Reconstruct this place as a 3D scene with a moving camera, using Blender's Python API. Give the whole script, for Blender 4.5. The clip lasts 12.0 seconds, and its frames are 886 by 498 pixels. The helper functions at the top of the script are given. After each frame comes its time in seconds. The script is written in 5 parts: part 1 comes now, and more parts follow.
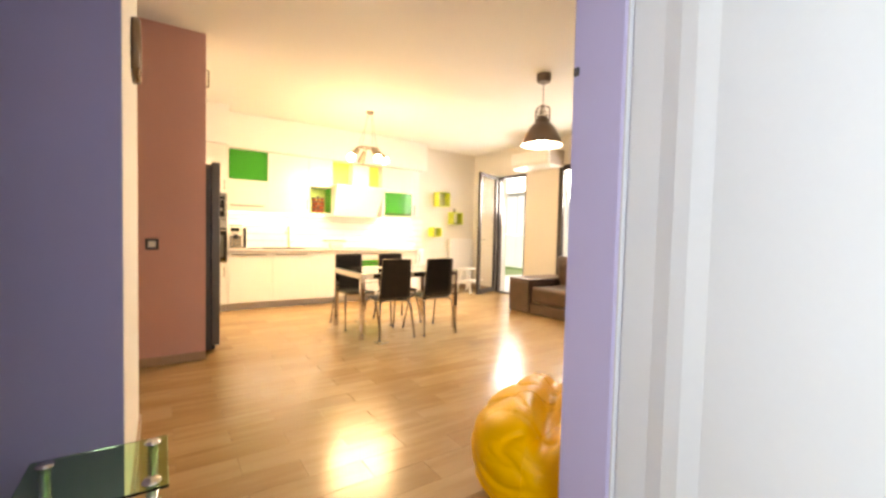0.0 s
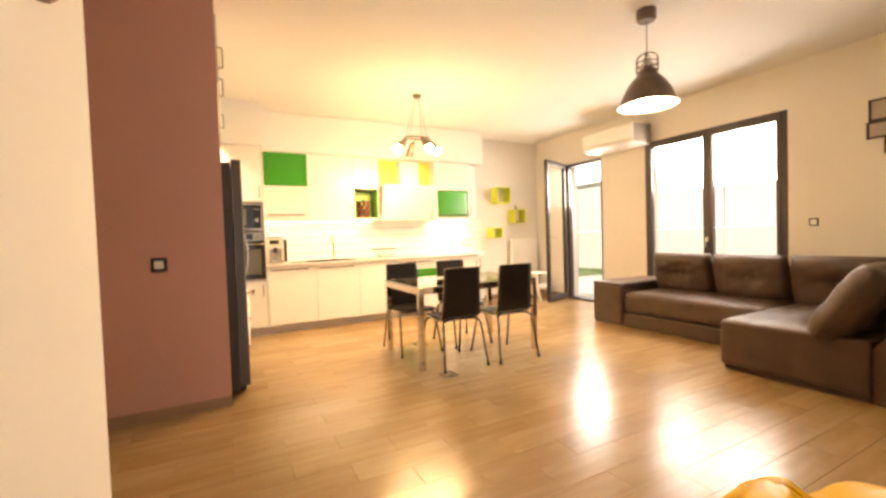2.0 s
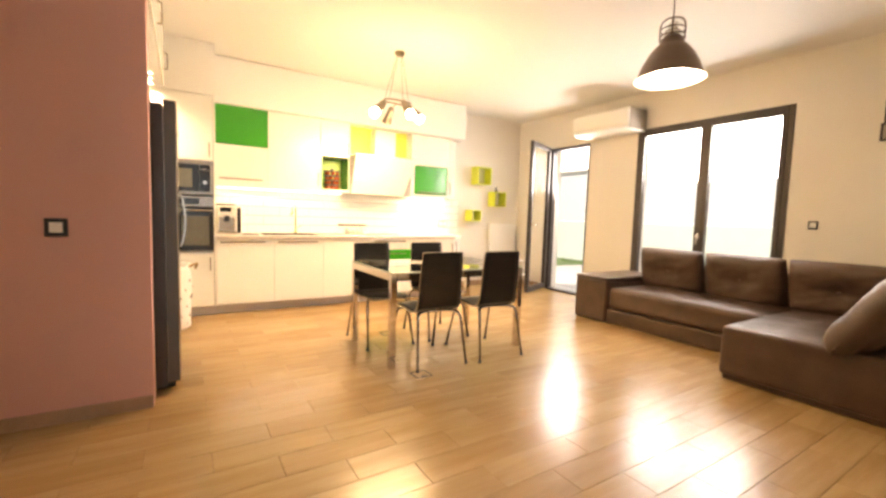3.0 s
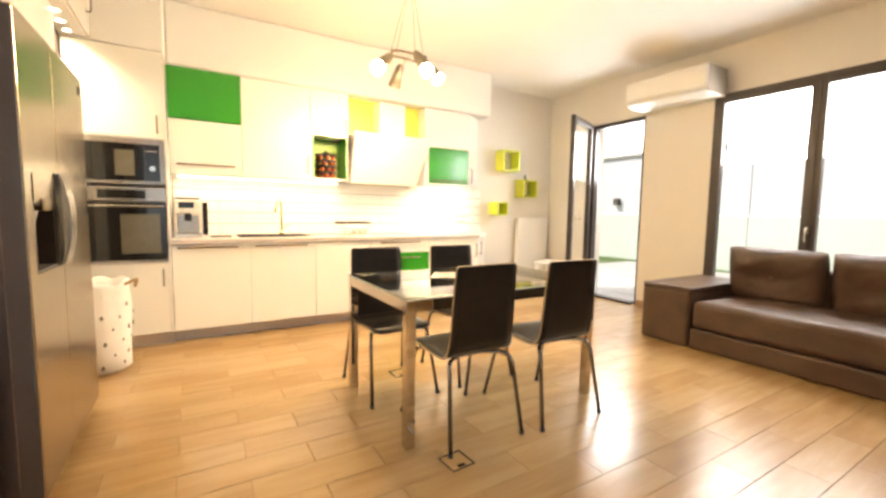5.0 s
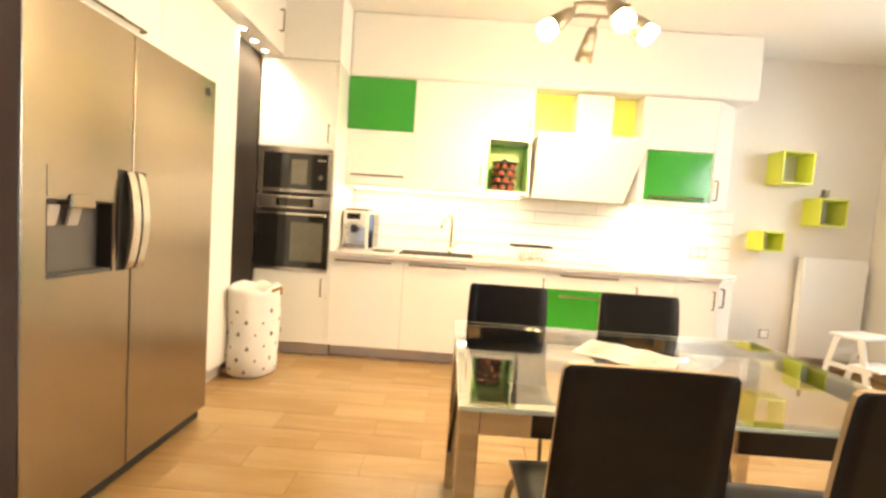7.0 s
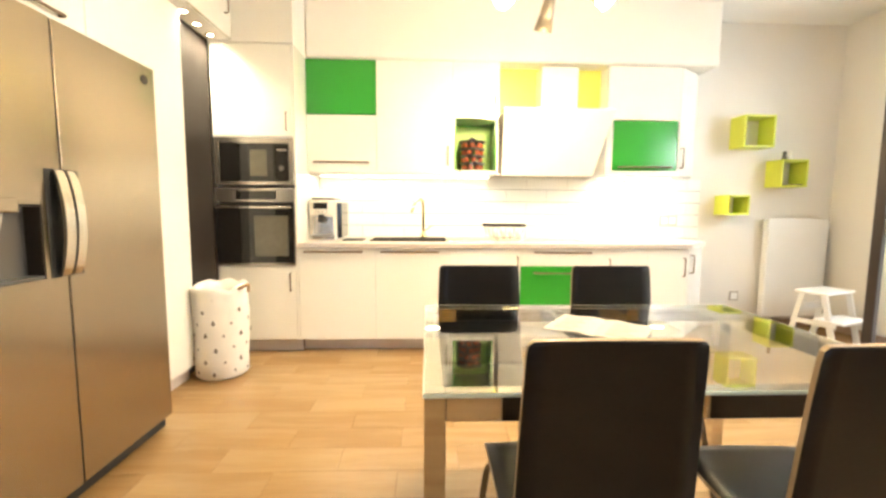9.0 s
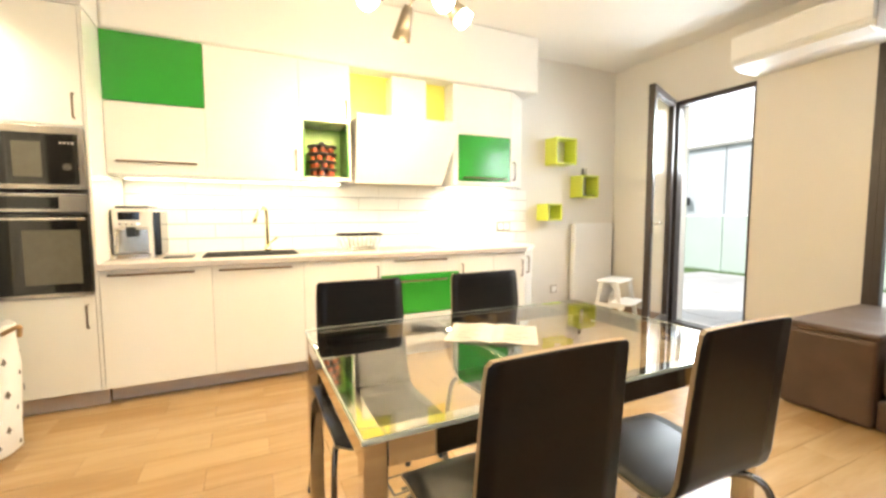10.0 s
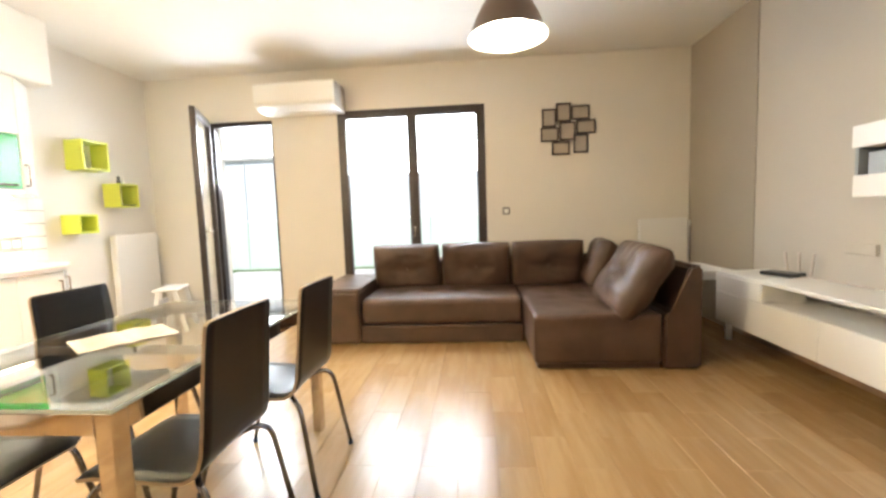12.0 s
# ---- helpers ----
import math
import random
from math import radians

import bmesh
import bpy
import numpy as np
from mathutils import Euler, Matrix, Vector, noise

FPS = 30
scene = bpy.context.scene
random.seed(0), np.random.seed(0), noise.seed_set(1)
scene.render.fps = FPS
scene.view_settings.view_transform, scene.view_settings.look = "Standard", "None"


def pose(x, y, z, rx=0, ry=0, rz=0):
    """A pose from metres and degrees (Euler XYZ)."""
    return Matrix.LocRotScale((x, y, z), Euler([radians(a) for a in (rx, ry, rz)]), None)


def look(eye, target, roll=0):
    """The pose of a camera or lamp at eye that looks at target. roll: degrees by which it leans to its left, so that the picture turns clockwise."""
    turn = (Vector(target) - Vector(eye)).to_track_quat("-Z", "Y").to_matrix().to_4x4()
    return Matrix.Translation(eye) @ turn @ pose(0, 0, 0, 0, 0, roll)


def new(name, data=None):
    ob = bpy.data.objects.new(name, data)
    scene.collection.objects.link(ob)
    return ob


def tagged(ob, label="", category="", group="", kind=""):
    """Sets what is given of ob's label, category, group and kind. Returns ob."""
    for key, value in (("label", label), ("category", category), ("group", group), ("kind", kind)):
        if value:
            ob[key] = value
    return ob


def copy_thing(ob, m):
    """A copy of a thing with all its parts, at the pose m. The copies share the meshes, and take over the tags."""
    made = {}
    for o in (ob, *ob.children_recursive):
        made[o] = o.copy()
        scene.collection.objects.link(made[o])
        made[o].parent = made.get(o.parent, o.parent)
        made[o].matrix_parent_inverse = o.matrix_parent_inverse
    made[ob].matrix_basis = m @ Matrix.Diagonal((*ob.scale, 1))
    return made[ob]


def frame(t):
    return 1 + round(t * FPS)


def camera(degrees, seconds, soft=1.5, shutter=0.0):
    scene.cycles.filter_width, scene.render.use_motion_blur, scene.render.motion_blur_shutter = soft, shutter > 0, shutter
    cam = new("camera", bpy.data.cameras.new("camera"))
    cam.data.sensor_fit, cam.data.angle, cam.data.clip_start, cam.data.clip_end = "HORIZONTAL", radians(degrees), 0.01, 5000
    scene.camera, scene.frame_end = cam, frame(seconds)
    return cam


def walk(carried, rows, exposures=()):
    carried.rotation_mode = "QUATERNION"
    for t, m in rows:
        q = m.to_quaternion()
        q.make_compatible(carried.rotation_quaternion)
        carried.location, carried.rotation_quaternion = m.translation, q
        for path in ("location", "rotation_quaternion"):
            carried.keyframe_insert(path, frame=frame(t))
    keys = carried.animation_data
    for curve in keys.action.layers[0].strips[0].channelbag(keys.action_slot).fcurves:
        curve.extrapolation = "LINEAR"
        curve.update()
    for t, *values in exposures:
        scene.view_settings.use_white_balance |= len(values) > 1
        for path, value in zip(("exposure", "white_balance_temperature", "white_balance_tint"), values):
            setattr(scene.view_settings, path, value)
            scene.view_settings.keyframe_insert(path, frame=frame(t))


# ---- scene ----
cam = camera(93.8, 12.0, soft=2.8)
PATH = [
    (0, (0.736, 1.406, 1.24), (1.863, 3.056, 1.159), 1.4),
    (0.5, (0.845, 1.648, 1.23), (1.894, 3.35, 1.22), 1.2),
    (1, (0.888, 1.915, 1.218), (1.993, 3.582, 1.224), -0.5),
    (1.5, (0.975, 2.146, 1.195), (2.004, 3.859, 1.109), -1.5),
    (2, (1.089, 2.366, 1.206), (2.017, 4.137, 1.145), -1.9),
    (2.5, (1.157, 2.598, 1.193), (2.172, 4.316, 1.055), 0.5),
    (3, (1.251, 2.864, 1.191), (2.31, 4.553, 1.039), 1.8),
    (3.5, (1.347, 3.192, 1.195), (2.36, 4.911, 1.048), 0.3),
    (5.5, (1.894, 4.204, 1.162), (2.921, 5.909, 0.969), 1.1),
    (6, (2.069, 4.45, 1.152), (2.895, 6.26, 0.95), 2.4),
    (6.5, (2.27, 4.643, 1.197), (2.753, 6.583, 1.145), 0.9),
    (7, (2.532, 4.745, 1.191), (2.505, 6.742, 1.069), 4.0),
    (9, (2.593, 4.81, 1.175), (2.667, 6.8, 0.987), 0.4),
    (9.5, (2.503, 4.933, 1.184), (2.947, 6.876, 1.015), -0.7),
    (10, (2.399, 4.955, 1.188), (3.249, 6.759, 1.035), -0.2),
    (10.5, (2.246, 4.842, 1.166), (3.528, 6.37, 1.016), -1.0),
    (11, (2.076, 4.779, 1.184), (3.71, 5.923, 1.029), -1.2),
    (11.5, (1.872, 4.808, 1.197), (3.76, 5.451, 1.045), -2.1),
    (12, (1.678, 4.817, 1.205), (3.665, 4.977, 1.042), -2.0),
]
EXPOSURE = [(0.0, 0.61, 8300, 18), (1.0, 0.46, 8800, 21), (1.5, 0.37, 9200, 23), (3.0, 0.43, 8150, 20), (5.5, 0.34, 7350, 15), (7.0, 0.34, 7150, 13), (9.5, 0.46, 6450, 9), (10.5, 0.2, 6500, 9), (11.2, 0.26, 6500, 9), (12.0, 0.50, 6300, 11)]
walk(cam, [(t, look(eye, target, roll)) for t, eye, target, roll in PATH], EXPOSURE)

# ---- light ----
world = bpy.data.worlds.new("overcast_sky")
scene.world = world
world.use_nodes = True
wn = world.node_tree.nodes
sky = wn.new("ShaderNodeTexSky")
sky.sky_type, sky.sun_disc = "NISHITA", False
sky.air_density, sky.dust_density, sky.ozone_density = 1.0, 2.0, 0.6
sky.sun_elevation, sky.sun_rotation = radians(48), radians(-54)
wn["Background"].inputs[1].default_value = 0.15
world.node_tree.links.new(sky.outputs[0], wn["Background"].inputs[0])

WARM, NEUTRAL, COOL = (1.0, 0.755, 0.43), (1.0, 0.85, 0.61), (0.86, 0.94, 1.0)


def lamp(name, kind, m, watts, colour, **opts):
    data = bpy.data.lights.new(name, kind)
    data.energy, data.color = watts, colour
    for key, value in opts.items():
        if key == "size":
            data.size = value
        elif key == "size_y":
            data.shape, data.size_y = "RECTANGLE", value
        elif key == "radius":
            data.shadow_soft_size = value
        elif key == "spot":
            data.spot_size, data.spot_blend = radians(value), 1.0
        elif key == "angle":
            data.angle = radians(value)
    ob = new(name, data)
    ob.matrix_world = m
    return ob


lamp("sun", "SUN", look((-14, 22, 30), (8, 6, 0)), 4, (1.0, 0.96, 0.9), angle=14)
# daylight entering by the openings
lamp("window_daylight", "AREA", look((6.86, 5.55, 2.08), (0, 5.2, 0.6)), 46, COOL, size=1.62, size_y=0.66)
lamp("door_daylight", "AREA", look((6.86, 7.655, 2.02), (0, 6.6, 0.3)), 36, COOL, size=0.66, size_y=0.68)
# added cool fill for the hall, from an unseen opening behind the camera
lamp("hall_daylight", "AREA", look((0.2, 0.3, 1.5), (3, 0.9, 1.3)), 52, (0.66, 0.83, 1.0), size=1.15, size_y=1.35)

# ---- materials ----


def surf(name, col, rough=0.5, metal=0.0, var=0.08, scale=3.0, fine=70.0, bump=0.05, rv=0.12, coat=0.0, stretch=(1, 1, 1), spec=0.5, aniso=0.0):
    """A plain surface with blotches and grain at two scales, uneven gloss and fine relief."""
    m = bpy.data.materials.new(name)
    m.use_nodes = True
    nt = m.node_tree
    b = nt.nodes["Principled BSDF"]
    tc = nt.nodes.new("ShaderNodeTexCoord")
    mp = nt.nodes.new("ShaderNodeMapping")
    mp.inputs["Scale"].default_value = stretch
    nt.links.new(tc.outputs["Object"], mp.inputs[0])
    n1, n2 = nt.nodes.new("ShaderNodeTexNoise"), nt.nodes.new("ShaderNodeTexNoise")
    n1.inputs["Scale"].default_value, n1.inputs["Detail"].default_value = scale, 4
    n2.inputs["Scale"].default_value, n2.inputs["Detail"].default_value = fine, 3
    for n in (n1, n2):
        nt.links.new(mp.outputs[0], n.inputs["Vector"])
    add = nt.nodes.new("ShaderNodeMath")
    add.operation = "MULTIPLY_ADD"
    add.inputs[1].default_value = 0.35
    nt.links.new(n2.outputs[0], add.inputs[0])
    nt.links.new(n1.outputs[0], add.inputs[2])
    ramp = nt.nodes.new("ShaderNodeValToRGB")
    ramp.color_ramp.elements[0].position, ramp.color_ramp.elements[1].position = 0.4, 0.95
    ramp.color_ramp.elements[0].color = (*[max(0, c * (1 - var)) for c in col], 1)
    ramp.color_ramp.elements[1].color = (*[min(1, c * (1 + var)) for c in col], 1)
    nt.links.new(add.outputs[0], ramp.inputs[0])
    nt.links.new(ramp.outputs[0], b.inputs["Base Color"])
    rr = nt.nodes.new("ShaderNodeMapRange")
    rr.inputs["To Min"].default_value, rr.inputs["To Max"].default_value = max(0.02, rough - rv), min(1, rough + rv)
    nt.links.new(n1.outputs[0], rr.inputs[0])
    nt.links.new(rr.outputs[0], b.inputs["Roughness"])
    b.inputs["Metallic"].default_value = metal
    b.inputs["Coat Weight"].default_value = coat
    b.inputs["Coat Roughness"].default_value = 0.08
    b.inputs["Specular IOR Level"].default_value = spec
    b.inputs["Anisotropic"].default_value = aniso
    b.inputs["Anisotropic Rotation"].default_value = 0.25
    if bump:
        bp = nt.nodes.new("ShaderNodeBump")
        bp.inputs["Strength"].default_value, bp.inputs["Distance"].default_value = bump, 0.01
        nt.links.new(n2.outputs[0], bp.inputs["Height"])
        nt.links.new(bp.outputs[0], b.inputs["Normal"])
    return m


def glow(name, col, power):
    m = bpy.data.materials.new(name)
    m.use_nodes = True
    b = m.node_tree.nodes["Principled BSDF"]
    b.inputs["Base Color"].default_value = (*col, 1)
    b.inputs["Emission Color"].default_value = (*col, 1)
    b.inputs["Emission Strength"].default_value = power
    return m


def clear(name, tint, rough=0.0, ior=1.45):
    m = bpy.data.materials.new(name)
    m.use_nodes = True
    b = m.node_tree.nodes["Principled BSDF"]
    b.inputs["Base Color"].default_value = (*tint, 1)
    b.inputs["Transmission Weight"].default_value = 1
    b.inputs["Roughness"].default_value = rough
    b.inputs["IOR"].default_value = ior
    return m


def wood_tile(name, joined):
    """Oak-look glazed planks: grain along x, tone of each plank by chance."""
    m = bpy.data.materials.new(name)
    m.use_nodes = True
    nt = m.node_tree
    b = nt.nodes["Principled BSDF"]
    rnd = nt.nodes.new("ShaderNodeNewGeometry").outputs["Random Per Island"] if joined else nt.nodes.new("ShaderNodeObjectInfo").outputs["Random"]
    tc = nt.nodes.new("ShaderNodeTexCoord")
    shift = nt.nodes.new("ShaderNodeVectorMath")
    shift.operation = "MULTIPLY_ADD"
    comb = nt.nodes.new("ShaderNodeCombineXYZ")
    for i in range(3):
        nt.links.new(rnd, comb.inputs[i])
    nt.links.new(comb.outputs[0], shift.inputs[0])
    shift.inputs[1].default_value = (37, 53, 11)
    nt.links.new(tc.outputs["Object"], shift.inputs[2])
    mp = nt.nodes.new("ShaderNodeMapping")
    mp.inputs["Scale"].default_value = (1.4, 11, 1)
    nt.links.new(shift.outputs[0], mp.inputs[0])
    n1, n2 = nt.nodes.new("ShaderNodeTexNoise"), nt.nodes.new("ShaderNodeTexNoise")
    n1.inputs["Scale"].default_value, n1.inputs["Detail"].default_value, n1.inputs["Distortion"].default_value = 1.3, 3, 0.2
    n2.inputs["Scale"].default_value, n2.inputs["Detail"].default_value = 7, 4
    for n in (n1, n2):
        nt.links.new(mp.outputs[0], n.inputs["Vector"])
    mix = nt.nodes.new("ShaderNodeMath")
    mix.operation = "MULTIPLY_ADD"
    mix.inputs[1].default_value = 0.22
    nt.links.new(n2.outputs[0], mix.inputs[0])
    nt.links.new(n1.outputs[0], mix.inputs[2])
    tone = nt.nodes.new("ShaderNodeMath")
    tone.operation = "MULTIPLY_ADD"
    tone.inputs[1].default_value = 0.34
    nt.links.new(rnd, tone.inputs[0])
    nt.links.new(mix.outputs[0], tone.inputs[2])
    ramp = nt.nodes.new("ShaderNodeValToRGB")
    e = ramp.color_ramp.elements
    e[0].position, e[0].color = 0.25, (0.275, 0.160, 0.064, 1)
    e[1].position, e[1].color = 1.0, (0.392, 0.258, 0.120, 1)
    mid = e.new(0.68)
    mid.color = (0.332, 0.204, 0.088, 1)
    nt.links.new(tone.outputs[0], ramp.inputs[0])
    nt.links.new(ramp.outputs[0], b.inputs["Base Color"])
    rr = nt.nodes.new("ShaderNodeMapRange")
    rr.inputs["To Min"].default_value, rr.inputs["To Max"].default_value = 0.20, 0.26
    nt.links.new(n1.outputs[0], rr.inputs[0])
    nt.links.new(rr.outputs[0], b.inputs["Roughness"])
    bp = nt.nodes.new("ShaderNodeBump")
    bp.inputs["Strength"].default_value, bp.inputs["Distance"].default_value = 0.05, 0.003
    nt.links.new(mix.outputs[0], bp.inputs["Height"])
    nt.links.new(bp.outputs[0], b.inputs["Normal"])
    return m


M = dict(
    cream=surf("cream_wall_paint", (0.75, 0.71, 0.64), 0.75, var=0.03, scale=1.2, fine=180, bump=0.04),
    ceiling=surf("white_ceiling_paint", (0.82, 0.80, 0.75), 0.8, var=0.02, scale=1, fine=150, bump=0.03),
    pink=surf("dusty_rose_paint", (0.62, 0.34, 0.29), 0.7, var=0.04, scale=1.5, fine=180, bump=0.04),
    purple=surf("violet_grey_paint", (0.28, 0.26, 0.42), 0.7, var=0.05, scale=1.4, fine=180, bump=0.04),
    lavender=surf("lavender_paint", (0.50, 0.46, 0.66), 0.6, var=0.03, scale=1.4, fine=180, bump=0.03),
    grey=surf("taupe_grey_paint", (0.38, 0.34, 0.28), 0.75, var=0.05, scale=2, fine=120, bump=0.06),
    tvwall=surf("light_greige_paint", (0.51, 0.475, 0.42), 0.75, var=0.03, scale=1.5, fine=150, bump=0.04),
    skirting=surf("tile_skirting", (0.36, 0.23, 0.15), 0.4, var=0.15, scale=6, fine=60),
    grout=surf("floor_grout", (0.25, 0.15, 0.07), 0.9, var=0.15, scale=6, fine=120, bump=0.2),
    plank=wood_tile("oak_look_tile", False),
    planks=wood_tile("oak_look_tile_field", True),
    white_gloss=surf("gloss_white_front", (0.84, 0.82, 0.75), 0.18, var=0.02, scale=1, fine=40, bump=0.0, rv=0.04, coat=0.3),
    white=surf("white_lacquer", (0.82, 0.81, 0.78), 0.35, var=0.03, scale=2, fine=60, bump=0.02),
    white_door=surf("white_door_paint", (0.78, 0.84, 0.84), 0.4, var=0.02, scale=2, fine=60, bump=0.02),
    green=surf("gloss_green_front", (0.03, 0.30, 0.03), 0.2, var=0.05, scale=1.5, fine=60, bump=0.0, rv=0.05, coat=0.3),
    niche_green=surf("pale_green_lining", (0.36, 0.58, 0.16), 0.4, var=0.05, scale=2, fine=60, bump=0.0),
    # opaque pale green, with the light caught by a polished edge painted in
    glass_edge=surf("lit_polished_edge", (0.62, 0.70, 0.60), 0.2, var=0.06, scale=6, fine=60, bump=0.0, coat=0.3),
    lime=surf("lime_lacquer", (0.62, 0.68, 0.08), 0.35, var=0.05, scale=3, fine=60, bump=0.02),
    yellow=surf("yellow_panel", (0.84, 0.81, 0.17), 0.4, var=0.04, scale=2, fine=60, bump=0.02),
    plinth=surf("brushed_plinth", (0.62, 0.55, 0.50), 0.4, 0.3, var=0.06, scale=3, fine=80),
    worktop=surf("pale_worktop", (0.68, 0.62, 0.54), 0.3, var=0.08, scale=30, fine=160, bump=0.02),
    tile_white=surf("white_glazed_tile", (0.84, 0.83, 0.78), 0.15, var=0.02, scale=2, fine=30, bump=0.03, rv=0.05),
    grout_grey=surf("grey_grout", (0.30, 0.29, 0.27), 0.9, var=0.1, scale=10, fine=120),
    steel=surf("brushed_steel", (0.36, 0.305, 0.235), 0.24, 1.0, var=0.03, scale=0.6, fine=40, bump=0.012, stretch=(0.4, 0.4, 9), rv=0.012, aniso=0.5),
    steel_dark=surf("dark_grey_fridge_side", (0.10, 0.095, 0.09), 0.45, 0.3, var=0.1, scale=3, fine=90),
    chrome=surf("polished_chrome", (0.78, 0.74, 0.68), 0.12, 1.0, var=0.03, scale=3, fine=50, bump=0.0, rv=0.06),
    alu=surf("satin_metal_frame", (0.62, 0.58, 0.52), 0.25, 1.0, var=0.04, scale=3, fine=80, bump=0.02, rv=0.06),
    silver=surf("silver_plastic", (0.74, 0.69, 0.60), 0.3, 0.1, var=0.04, scale=3, fine=80, bump=0.01),
    tube=surf("dark_chrome_tube", (0.22, 0.20, 0.18), 0.22, 1.0, var=0.05, scale=5, fine=60, bump=0.0),
    bronze=surf("bronze_handle", (0.22, 0.16, 0.11), 0.3, 0.9, var=0.1, scale=8, fine=60),
    black_ply=surf("black_stained_plywood", (0.012, 0.009, 0.007), 0.34, var=0.2, scale=6, fine=90, bump=0.01, stretch=(1, 1, 3), rv=0.03, spec=0.3),
    ply_edge=surf("birch_ply_edge", (0.42, 0.30, 0.17), 0.55, var=0.15, scale=20, fine=200),
    black=surf("satin_black", (0.015, 0.014, 0.013), 0.35, var=0.2, scale=6, fine=80, bump=0.02),
    black_board=surf("matt_black_panel", (0.026, 0.020, 0.016), 0.5, var=0.15, scale=3, fine=120, bump=0.03, spec=0.2),
    black_glass=surf("black_oven_glass", (0.012, 0.011, 0.010), 0.06, var=0.2, scale=2, fine=30, bump=0.0, rv=0.03, coat=0.5),
    # paler tone that paints the room's reflection onto the dark appliance glass
    oven_reflection=surf("oven_glass_reflection", (0.13, 0.12, 0.09), 0.08, var=0.2, scale=3, fine=30, bump=0.0, rv=0.03),
    leather=surf("dark_brown_leather", (0.080, 0.048, 0.032), 0.36, var=0.28, scale=5, fine=150, bump=0.3, rv=0.14, spec=0.36),
    yellow_vinyl=surf("yellow_leatherette", (0.92, 0.50, 0.003), 0.38, var=0.06, scale=5, fine=160, bump=0.08, rv=0.05, spec=0.3),
    pvc=surf("dark_brown_window_frame", (0.040, 0.028, 0.024), 0.4, var=0.15, scale=5, fine=100, bump=0.03),
    lampshade=surf("dark_grey_lamp_enamel", (0.16, 0.115, 0.09), 0.38, 0.3, var=0.12, scale=6, fine=90),
    shade_in=surf("white_lamp_enamel", (0.9, 0.88, 0.82), 0.4, var=0.02, scale=3, fine=60),
    lamp_grey=surf("grey_spot_enamel", (0.20, 0.17, 0.13), 0.35, 0.5, var=0.1, scale=8, fine=90),
    cloth=surf("white_cotton", (0.78, 0.75, 0.69), 0.9, var=0.05, scale=8, fine=300, bump=0.3),
    print_dark=surf("printed_dark_motif", (0.16, 0.13, 0.10), 0.9, var=0.3, scale=20, fine=200),
    tan=surf("tan_leather_tab", (0.40, 0.24, 0.10), 0.6, var=0.1, scale=12, fine=120),
    mirror_chrome=surf("mirror_chrome", (0.66, 0.60, 0.53), 0.06, 1.0, var=0.03, scale=3, fine=50, bump=0.0, rv=0.03),
    brass=surf("pale_brass", (0.80, 0.72, 0.44), 0.25, 1.0, var=0.05, scale=6, fine=60, bump=0.0, rv=0.05),
    composite=surf("black_composite", (0.022, 0.020, 0.019), 0.85, var=0.2, scale=20, fine=200, bump=0.05, spec=0.15),
    paper=surf("printed_paper", (0.52, 0.49, 0.43), 0.6, var=0.05, scale=14, fine=120, bump=0.03),
    print_grey=surf("printed_grey", (0.42, 0.39, 0.34), 0.6, var=0.3, scale=25, fine=150),
    photo=surf("empty_photo_mat", (0.40, 0.35, 0.29), 0.45, var=0.1, scale=6, fine=80),
    amber=surf("amber_spice_jar", (0.36, 0.085, 0.03), 0.25, var=0.3, scale=30, fine=120, bump=0.0),
    concrete=surf("pale_rendered_concrete", (0.59, 0.63, 0.66), 0.85, var=0.05, scale=0.8, fine=30, bump=0.1),
    hedge_panel=surf("pale_green_panel", (0.53, 0.62, 0.57), 0.6, var=0.05, scale=1.5, fine=30, bump=0.05),
    paving=surf("grey_paving", (0.48, 0.47, 0.45), 0.85, var=0.12, scale=3, fine=60, bump=0.15),
    lawn=surf("lawn_soil", (0.12, 0.18, 0.07), 0.95, var=0.3, scale=3, fine=80, bump=0.3),
    grass=surf("grass_blades", (0.17, 0.27, 0.10), 0.6, var=0.3, scale=3, fine=60, bump=0.0),
    rubber=surf("black_rubber", (0.02, 0.02, 0.02), 0.7, var=0.1, scale=10, fine=90),
    glass=clear("clear_glass", (0.97, 1.0, 0.985)),
    glass_green=clear("green_edged_glass", (0.55, 0.86, 0.45)),
    pane=clear("window_glass", (1, 1, 1), 0.0, 1.05),
    led=glow("under_cabinet_led", (1.0, 0.90, 0.68), 10),
    bulb=glow("warm_bulb", (1.0, 0.84, 0.55), 60),
    bulb_soft=glow("opal_bulb", (1.0, 0.93, 0.80), 28),
    sky_glow=glow("overcast_sky_glow", (0.95, 0.98, 1.0), 2.6),
    niche=surf("blue_grey_board", (0.33, 0.36, 0.38), 0.4, var=0.06, scale=3, fine=80, bump=0.02),
    recess=surf("dispenser_grey_plastic", (0.10, 0.088, 0.076), 0.35, var=0.1, scale=4, fine=80, bump=0.01),
    display=glow("oven_display", (0.10, 0.14, 0.16), 0.15),
)

# ---- building helpers ----
BASE = {}


def thing(name, label, category, at=(0, 0, 0), group="", kind=""):
    ob = new(name)
    ob.empty_display_size = 0.1
    ob.location = at
    BASE[ob] = Vector(at)
    return tagged(ob, label, category, group, kind)


